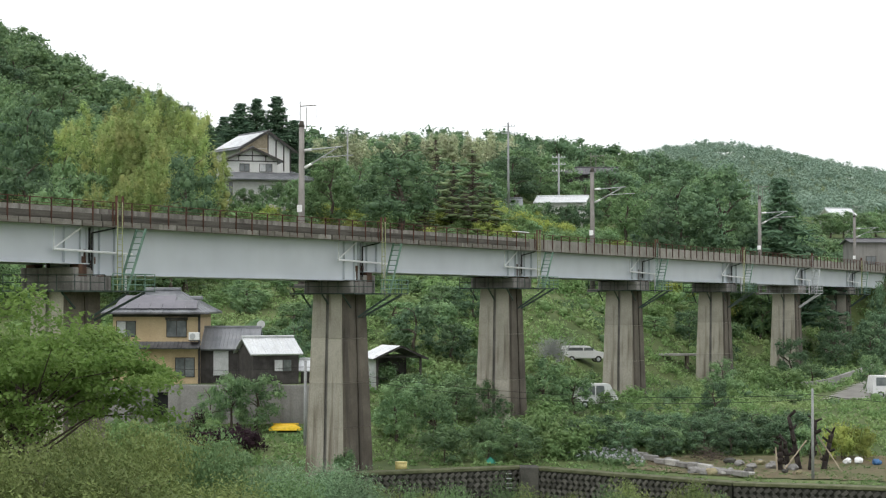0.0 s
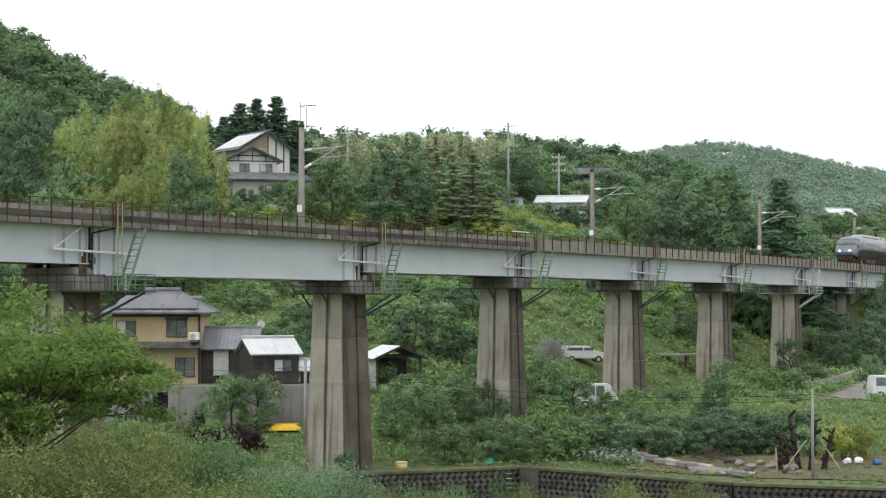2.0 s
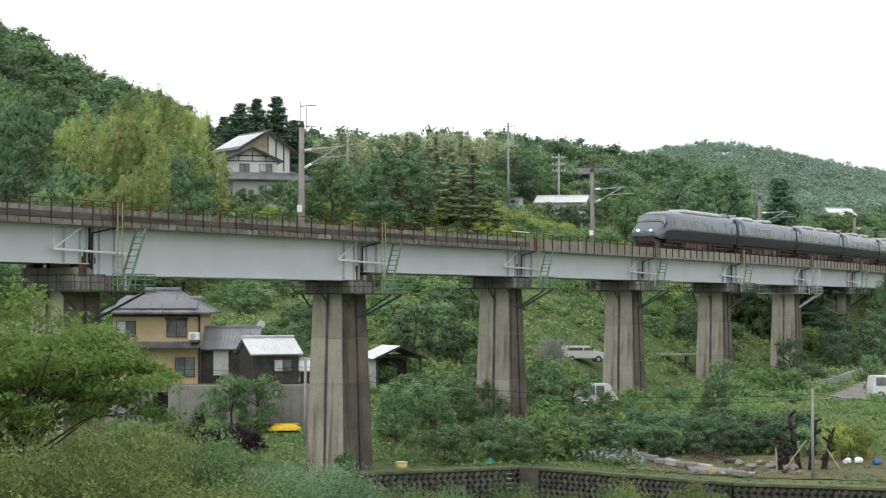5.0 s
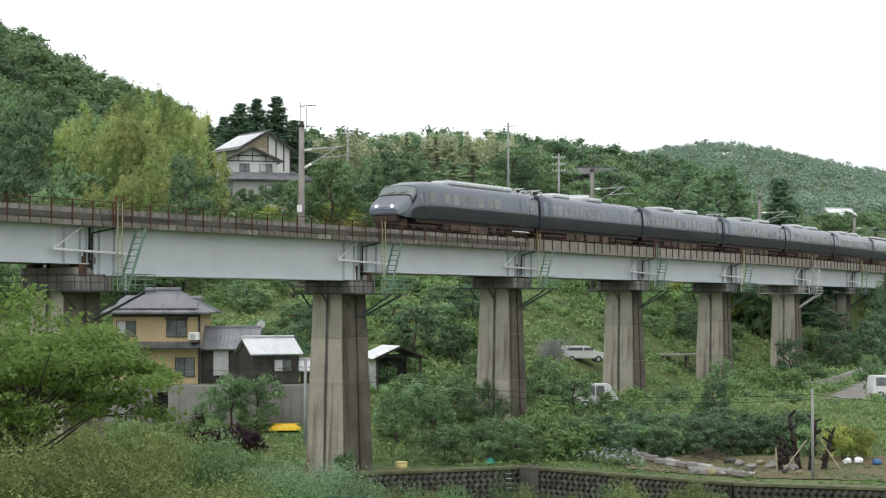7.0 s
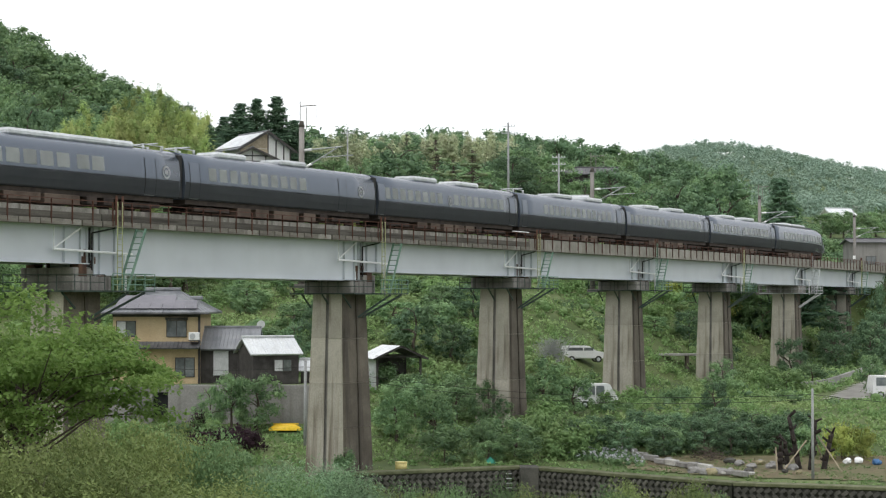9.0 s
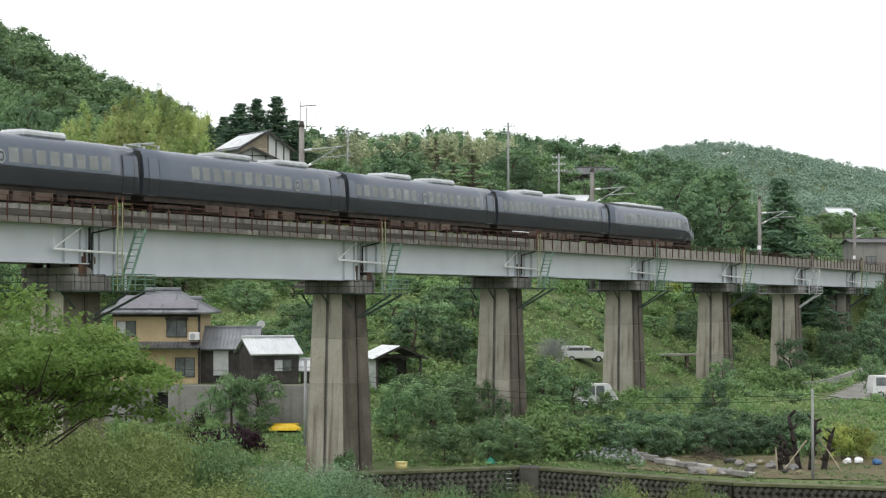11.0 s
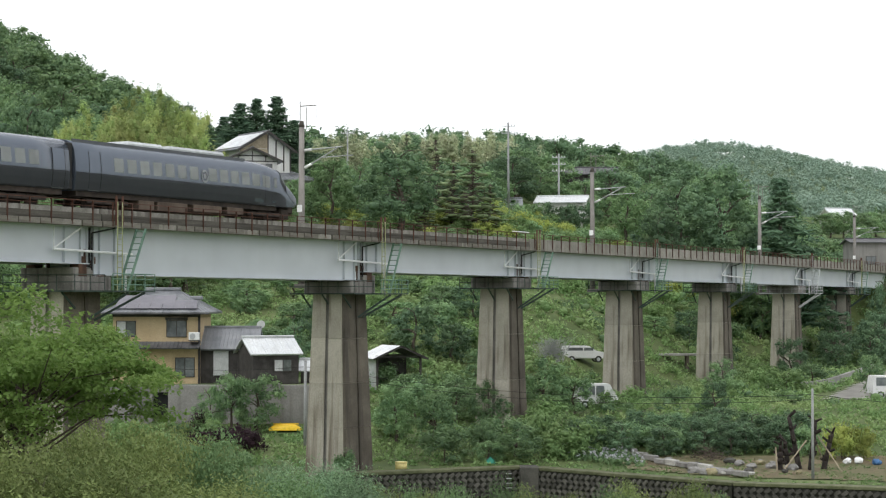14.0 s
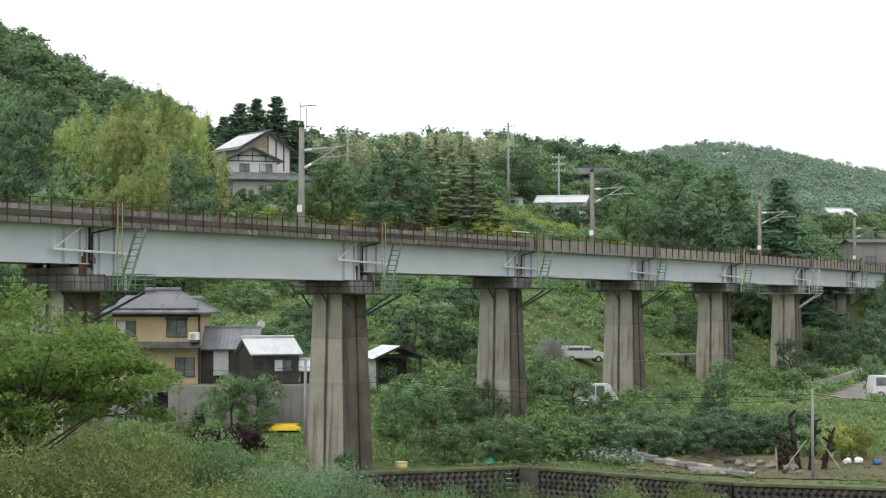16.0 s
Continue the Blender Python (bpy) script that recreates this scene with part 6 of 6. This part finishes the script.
def make_walls():
    e = thing("retaining_wall", "grey concrete retaining wall below the house", "retaining wall", kind="structure")
    for i, (a, b) in enumerate(((-30.0, -21.4), (-21.4, -20.3), (-20.3, -16.2), (-16.2, -12.0), (-12.0, -7.4))):
        if i == 1:
            part("panel", boxed(a, b - 0.015, 133.75, 134.15, 5.5, 6.05, 0.02), M_WALLC, e)
            part("niche", boxed(a, b, 134.2, 134.3, 3.0, 5.5), M_BLACK, e, "dark doorway in the wall")
        else:
            part("panel", boxed(a, b - 0.015, 133.7, 134.25, 2.8, 6.05 + 0.1 * (i % 2), 0.03), M_WALLC, e)
    # stone wall of blocks laid on the slant along the stream
    runs = (((-7.5, 111.3), (5.12, 116.7)), ((5.12, 116.7), (17.04, 106.0)), ((17.04, 106.0), (31.0, 101.2)))
    e = thing("stone_wall", "dark mossy stone block wall along the stream", "stone wall", kind="structure")
    shared = None
    budget = 300
    for ri, (p, q) in enumerate(runs):
        p, q = Vector((*p, 0)), Vector((*q, 0))
        L = (q - p).length
        ang = math.degrees(math.atan2(q.y - p.y, q.x - p.x))
        m = pose(p.x, p.y, 0, 0, 0, ang)
        part("wall_core", boxed(0, L, -0.30, 0.7, -2.6, 1.42), M_MORTAR, e, "", m)
        part("coping", boxed(-0.02, L + 0.02, -0.42, 0.75, 1.424, 1.62, 0.03), M_MOSS, e, "mossy coping", m)
        rng = random.Random(8 + ri)
        joined = bmesh.new()
        u, s = 0.0, 0.44
        rows = 6
        for row in range(rows):
            n = int(L / s)
            for i in range(n):
                x, z = (i + 0.5) * s, 1.2 - row * 0.33
                lean = 38 if row % 2 else -38
                pm = m @ pose(x, -0.32 - rng.uniform(0, 0.03), z, 0, lean, 0)
                if budget > 0 and row < 4 and 0 <= ri < 2:
                    if shared is None:
                        bm = boxed(-0.2, 0.2, -0.09, 0.09, -0.115, 0.115, 0.03)
                        shared = part("stone_block", bm, M_STONE, e, "", pm).data
                    else:
                        link_mesh("stone_block", shared, None, e, m=pm)
                    budget -= 1
                else:
                    b0 = len(joined.verts)
                    box(joined, -0.2, 0.2, -0.09, 0.09, -0.115, 0.115)
                    joined.verts.ensure_lookup_table()
                    loc = m.inverted() @ pm
                    for v in joined.verts[b0:]:
                        v.co = loc @ v.co
        ob = part("stone_blocks", joined, M_STONE, e, "", m)
        ob["kind"] = "stuff"
    lad = thing("wall_rungs", "pale steel step rungs set in the stone wall", "ladder", pose(4.0, 116.2, 0, 0, 0, 23.2))
    for i in range(4):
        part("rung", beamed((-0.2, -0.52, 1.2 - i * 0.3), (0.2, -0.52, 1.2 - i * 0.3), 0.03, 0.04), M_GALV, lad)
    part("end_pillar", boxed(4.9, 6.1, 115.2, 116.9, -2.4, 1.66, 0.06), M_STONE, e, "mossy pillar at the wall's corner")


def sheet(name, label, category, outline, lift, mat, res=0.7):
    """A thin sheet draped on the ground inside a convex outline."""
    xs = [p[0] for p in outline]
    ys = [p[1] for p in outline]
    bm = bmesh.new()
    grid = {}
    nx, ny = int((max(xs) - min(xs)) / res) + 1, int((max(ys) - min(ys)) / res) + 1

    def inside(x, y):
        for (ax, ay), (bx, by) in zip(outline, outline[1:] + outline[:1]):
            if (bx - ax) * (y - ay) - (by - ay) * (x - ax) < 0:
                return False
        return True
    for i in range(nx):
        for j in range(ny):
            x, y = min(xs) + i * res, min(ys) + j * res
            if inside(x, y):
                grid[i, j] = bm.verts.new((x, y, gz(x, y) + lift))
    for (i, j) in grid:
        k = [(i, j), (i + 1, j), (i + 1, j + 1), (i, j + 1)]
        if all(c in grid for c in k):
            bm.faces.new([grid[c] for c in k])
    bmesh.ops.solidify(bm, geom=bm.faces[:], thickness=0.05)
    return tagged(part(name, bm, mat), label, category, kind="structure")


def make_yard():
    sheet("yard", "trodden brown garden soil with thin grass", "yard", [(11.0, 114.5), (17.5, 109.2), (30, 105.5), (32, 121), (12.0, 121)], 0.06, M_SOIL)
    sheet("road", "pale worn country road", "road", [(31, 150), (48, 150), (58, 172), (52, 198), (48.5, 198), (38, 170)], 0.12, M_ROAD)
    rng = random.Random(12)
    for i in range(11):
        t = i / 10
        x, y = 12.6 + 5.4 * t, 121.5 - 11.8 * t
        w = rng.uniform(0.55, 0.63)
        st = part("stone_kerb", boxed(-w, w, -0.22, 0.22, 0, rng.uniform(0.25, 0.42), 0.04), M_PALESTONE if rng.random() < 0.12 else M_WALLC, None, "", pose(x, y, gz(x, y) + 0.08, 0, 0, -65 + rng.uniform(-8, 8)))
        tagged(st, "cut stone block edging the garden", "stone block", "garden stones")
    for i in range(22):
        x, y = rng.uniform(14, 22), rng.uniform(111, 119)
        bm = bmesh.new()
        bmesh.ops.create_icosphere(bm, subdivisions=2, radius=rng.uniform(0.15, 0.5))
        for v in bm.verts:
            v.co *= rng.uniform(0.82, 1.15)
            v.co.z *= 0.6
        st = part("rock", bm, rng.choice((M_WALLC, M_WALLC, M_STONE, M_SOIL)), None, "", pose(x, y, gz(x, y) + 0.2, 0, 0, rng.uniform(0, 360)))
        tagged(st, "rough garden rock lying on bare soil", "rock", "garden rocks")
    for i in range(4):
        x, y = 16.5 + i * 0.75, 111.6 - i * 0.25 + rng.uniform(-0.4, 0.4)
        st = part("marble_slab", boxed(-0.28, 0.28, -0.2, 0.2, 0, 0.16, 0.03), M_PALESTONE, None, "", pose(x, y, gz(x, y) + 0.08, 0, rng.uniform(-6, 6), rng.uniform(0, 180)))
        tagged(st, "white stone slab lying in the garden", "stone slab", "white slabs")
    e = thing("brush_heap", "heap of cut brown brushwood on the soil", "brushwood", pose(17.5, 119.5, gz(17.5, 119.5) + 0.1))
    bm = bmesh.new()
    for i in range(110):
        a, r = rng.uniform(0, 6.28), rng.uniform(0, 1.3)
        p = Vector((math.cos(a) * r, math.sin(a) * r, max(0, 0.9 - 0.7 * r) * rng.random()))
        tube(bm, p, p + Vector((rng.uniform(-0.8, 0.8), rng.uniform(-0.8, 0.8), rng.uniform(-0.05, 0.4))), 0.025, 0.01, n=4, cap=False)
    tagged(part("twigs", bm, M_BARK, e), kind="stuff")
    e = thing("dead_bush", "bare grey twiggy dead bush on the slope", "bush", pose(9.4, 156.5, gz(9.4, 156.5)))
    bm = bmesh.new()
    for i in range(170):
        a, r = rng.uniform(0, 6.28), rng.uniform(0.0, 0.9)
        p = Vector((math.cos(a) * r * 1.2, math.sin(a) * r * 0.5, -0.1))
        q = p + Vector((rng.uniform(-0.9, 0.9), rng.uniform(-0.5, 0.5), rng.uniform(0.8, 1.9)))
        tube(bm, p, q, 0.03, 0.015, n=4, cap=False)
        tube(bm, q, q + Vector((rng.uniform(-0.7, 0.7), rng.uniform(-0.4, 0.4), rng.uniform(0.0, 0.5))), 0.015, 0.007, n=4, cap=False)
    tagged(part("twigs", bm, M_POLE, e), kind="stuff")
    # pruned trunks held by props
    for k, (dx, dy, h, lean) in enumerate(((0, 0, 3.1, 0.10), (-1.3, 0.6, 1.8, -0.1), (-1.9, 0.2, 1.6, 0.05), (-0.5, 0.9, 3.3, -0.2), (0.9, 0.5, 2.3, 0.25))):
        x, y = 23.1 + dx, 114 + dy
        t = thing("pruned_tree", "blackened hard-pruned tree trunk with short stubs", "tree trunk", pose(x, y, gz(x, y)), "pruned trunks")
        bm = bmesh.new()
        p, r = Vector((0, 0, -0.2)), 0.2
        for s in range(4):
            q = Vector((lean * (s + 1) * h / 4, rng.uniform(-0.1, 0.1), h * (s + 1) / 4))
            tube(bm, p, q, r, r * 0.88, n=8)
            for b in range(2):
                a = rng.uniform(0, 6.28)
                tube(bm, q, q + Vector((math.cos(a) * 0.45, math.sin(a) * 0.45, rng.uniform(0.1, 0.5))), r * 0.6, r * 0.45, n=6)
            p, r = q, r * 0.88
        part("trunk", bm, M_CHAR, t)
    for x0, y0, x1, y1, h in ((24.9, 113.2, 23.6, 114.2, 2.2), (21.3, 113.6, 22.9, 114.2, 1.9), (24.3, 115.0, 23.3, 114.3, 2.4), (20.9, 113.4, 20.9, 113.9, 1.5)):
        pr = tubed((x0, y0, gz(x0, y0)), (x1, y1, gz(x1, y1) + h), 0.05, 0.045, n=6)
        tagged(part("prop_pole", pr, M_WOODPALE), "weathered wooden pole propping a pruned tree", "wooden pole", "props")
    plant("yellow", 26.3, 119.6, 3.2, 1.5)
    plant("yellow", 27.6, 119.9, 2.9, 1.3)
    for x, y, m, lab in ((26.3, 118.0, M_WHITE, "white plastic sack on the ground"), (27.1, 118.2, M_WHITE, "white plastic sack on the ground"), (28.1, 117.4, M_BLUE, "blue tarpaulin bundle on the ground")):
        bm = bmesh.new()
        bmesh.ops.create_icosphere(bm, subdivisions=2, radius=0.3)
        for v in bm.verts:
            v.co *= rng.uniform(0.75, 1.2)
            v.co.z *= 0.75
        tagged(part("sack", bm, m, None, "", pose(x, y, gz(x, y) + 0.25)), lab, "sack", "sacks")
    # white flowers in a bed
    nr = np.random.default_rng(3)
    xs, ys = nr.uniform(6.0, 13.0, 170), nr.uniform(115.5, 121.5, 170)
    ok = ys > 126.5 - xs * 0.82
    xs, ys = xs[ok], ys[ok]
    c = np.stack([xs, ys, ground(xs, ys) + 0.35 + nr.uniform(0, 0.25, len(xs))], 1)
    v, q = leaf_cloud(nr, c, np.full((len(xs), 3), 0.12), 10, 0.11, 0.8)
    stuff("white_flowers", "bed of white blossoming flowers", "flowers", v, q, M_BLOSSOM)
    v, q = leaf_cloud(nr, c - np.array([0, 0, 0.28]), np.full((len(xs), 3), 0.32), 26, 0.2, 0.3, core=0.5)
    stuff("flower_leaves", "green leaves of a flower bed", "flowers", v, q, L_OAK)


def utility_pole(x, y, top, lab, r=0.13, arms=0):
    e = thing("utility_pole", lab, "utility pole", pose(x, y, 0))
    part("pole", tubed((0, 0, gz(x, y) - 0.4), (0, 0, top), r, r * 0.7, n=10), M_POLE, e)
    for i in range(arms):
        a = part("crossarm", beamed((-0.9, -0.1, top - 0.5 - i * 0.9), (0.9, -0.1, top - 0.5 - i * 0.9), 0.07, 0.08), M_GALV, e)
        for xx in (-0.8, -0.3, 0.4, 0.8):
            part("insulator", tubed((xx, -0.1, top - 0.46 - i * 0.9), (xx, -0.1, top - 0.26 - i * 0.9), 0.05, n=6), M_WHITE, a)
    return e


def cable(pts, sag, r=0.018):
    bm = bmesh.new()
    for p, q in zip(pts, pts[1:]):
        p, q = Vector(p), Vector(q)
        last = p
        for i in range(1, 15):
            t = i / 14
            c = p.lerp(q, t) - Vector((0, 0, sag * 4 * t * (1 - t)))
            tube(bm, last, c, r, n=4, cap=False)
            last = c
    tagged(part("overhead_cable", bm, M_WIRE), "thin black overhead cable strung across the valley", "cable", "cables")


def make_small_things():
    utility_pole(22.15, 108.6, 6.95, "slim grey pole standing in the garden", 0.1)
    utility_pole(-9.5, 125.0, 8.1, "slim grey pole beside the bridge pier", 0.13)
    utility_pole(8.4, 232, 35.4, "tall grey concrete utility pole with crossarms", 0.17, 2)
    utility_pole(15.4, 240, 32.0, "grey concrete utility pole with crossarms", 0.16, 3)
    utility_pole(-12.0, 227, 34.0, "slim utility pole among trees", 0.13, 1)
    utility_pole(3.0, 216, 24.6, "short rusty post with a round lamp", 0.09)
    cable([(-30, 122, 9.5), (-9.5, 125, 7.7), (22.15, 108.6, 6.6), (45, 96, 7.5)], 0.9)
    cable([(-9.5, 125, 7.4), (22.15, 108.6, 6.3)], 1.0)
    # yellow boat, water tank, teal sheet
    e = thing("boat", "upturned bright yellow plastic boat on the grass", "boat", pose(-11.35, 130.5, gz(-11.35, 130.5) + 0.1, 0, 0, 4) @ Matrix.Diagonal((0.88, 0.9, 0.8, 1)))
    bm = bmesh.new()
    rings = []
    for i in range(11):
        t = i / 10
        x = -1.35 + 2.7 * t
        w = 0.5 * (1 - abs(2 * t - 1) ** 2.6) + 0.08
        hh = 0.16 + 0.42 * (1 - abs(2 * t - 1) ** 3)
        rings.append([bm.verts.new((x, w * math.cos(a), hh * math.sin(a))) for a in np.linspace(0, math.pi, 9)])
    for a, b in zip(rings, rings[1:]):
        for j in range(8):
            f = bm.faces.new((a[j], a[j + 1], b[j + 1], b[j]))
            f.smooth = True
    bm.faces.new(rings[0])
    bm.faces.new(rings[-1][::-1])
    part("hull", bm, M_YELLOW, e)
    part("gunwale", boxed(-1.3, 1.3, -0.6, 0.6, -0.02, 0.06, 0.02), M_YELLOW, e)
    part("keel", boxed(-1.0, 1.1, -0.03, 0.03, 0.5, 0.62, 0.01), M_YELLOW, e)
    e = thing("water_tank", "round cream yellow plastic water tank", "water tank", pose(-2.65, 114.6, gz(-2.65, 114.6)))
    part("barrel", tubed((0, 0, 0), (0, 0, 0.46), 0.36, 0.38, n=20), M_CREAM, e)
    part("rim", tubed((0, 0, 0.461), (0, 0, 0.52), 0.41, 0.40, n=20), M_CREAM, e)
    bm = bmesh.new()
    bmesh.ops.create_cone(bm, segments=4, radius1=0.5, radius2=0.05, depth=0.4, cap_ends=True)
    tagged(part("tarpaulin", bm, M_TEAL, None, "", pose(3.1, 118.4, gz(3.1, 118.4) + 0.25, 0, 0, 30)), "small teal tarpaulin heap", "tarpaulin")
    for x, y, lab in ((11.9, 141.5, "white van parked behind trees"), (12.4, 160.0, "white car parked below the slope"), (37.9, 154.0, "white van parked by the road")):
        make_car_parked(x, y, lab, "van" in lab)
    # low footbridge and guard wall of the road
    e = thing("footbridge", "low concrete footbridge with dark supports", "footbridge", pose(23.5, 176.0, gz(23.5, 176.0)))
    part("deck", boxed(-3.2, 3.2, -0.6, 0.6, 1.25, 1.45, 0.02), M_PALESTONE, e)
    for xx in (-2.2, 0.2, 2.4):
        part("support", boxed(xx - 0.15, xx + 0.15, -0.4, 0.4, -0.4, 1.25), M_CONC_DARK, e)
    e = thing("road_wall", "grey stone guard wall along the curving road", "guard wall", kind="structure")
    pts = [(28.8, 162.5), (31.2, 162.5), (33.6, 164.0), (35.8, 168.0), (38.0, 173.5), (40.5, 180.0), (43.5, 187.5), (47.0, 197.0)]
    for (ax, ay), (bx, by) in zip(pts, pts[1:]):
        za, zb = gz(ax, ay), gz(bx, by)
        bm = beamed((ax, ay, za + 0.2), (bx, by, zb + 0.2), 0.35, 1.3)
        part("wall_panel", bm, M_WALLC, e)
    dish = thing("satellite_dish", "white satellite dish behind the annex roof", "satellite dish", pose(-14.6, 145, 9.0))
    part("mast", tubed((0, 0, -3.2), (0, 0, 1.3), 0.03, n=6), M_GALV, dish)
    bm = bmesh.new()
    bmesh.ops.create_cone(bm, segments=18, radius1=0.34, radius2=0.1, depth=0.12, cap_ends=True)
    part("dish", bm, M_WHITE, dish, "", pose(0, -0.1, 1.4, -75, 0, 20))
    st = thing("gravestone", "grey stone grave pillar on the hillside", "gravestone", pose(-21.0, 221, gz(-21, 221)), "gravestones")
    part("pillar", boxed(-0.25, 0.25, -0.25, 0.25, 0.3, 1.9, 0.05), M_PALESTONE, st)
    part("plinth", boxed(-0.5, 0.5, -0.5, 0.5, -0.3, 0.298, 0.04), M_PALESTONE, st)
    for x, y in ((-19.6, 222), (-18.4, 220.5), (-17.6, 221.5), (-20.3, 219.5)):
        copy_thing(st, pose(x, y, gz(x, y) + 0.7, 0, 0, 0))
    st.location.z += 0.7


def make_car_parked(x, y, lab, van):
    e = thing("car", lab, "car", pose(x, y, gz(x, y), 0, 0, 8), "parked vehicles")
    L, H = (3.4, 1.9) if van else (3.8, 1.45)
    out = [(-L / 2, 0.35), (L / 2, 0.35), (L / 2, 0.85), (L / 2 - (0.25 if van else 0.9), 0.98), (L / 2 - (0.7 if van else 1.5), H), (-L / 2 + 0.15, H), (-L / 2, 0.95)]
    bm = prism(bmesh.new(), out, -0.75, 0.75)
    bmesh.ops.bevel(bm, geom=bm.edges[:], offset=0.06, segments=2, affect="EDGES")
    part("body", bm, M_WHITE, e)
    for a, b in ((-L / 2 + 0.3, -0.2), (-0.1, L / 2 - 1.15)):
        part("side_window", boxed(a, b, -0.765, -0.752, 1.05, H - 0.15, 0.005), M_PANE, e)
    for sx in (-L / 2 + 0.7, L / 2 - 0.7):
        for sy in (-0.68, 0.68):
            w = part("wheel", tubed((sx, sy - 0.09, 0.29), (sx, sy + 0.09, 0.29), 0.29, n=16), M_BLACK, e)
            part("rim", tubed((sx, sy - 0.1, 0.29), (sx, sy + 0.1, 0.29), 0.17, n=10), M_GALV, w)


make_ground()
make_viaduct()
make_train()
make_houses()
make_walls()
make_yard()
make_small_things()
make_plants()
near_tree()
weeds()
far_wood()
motions()
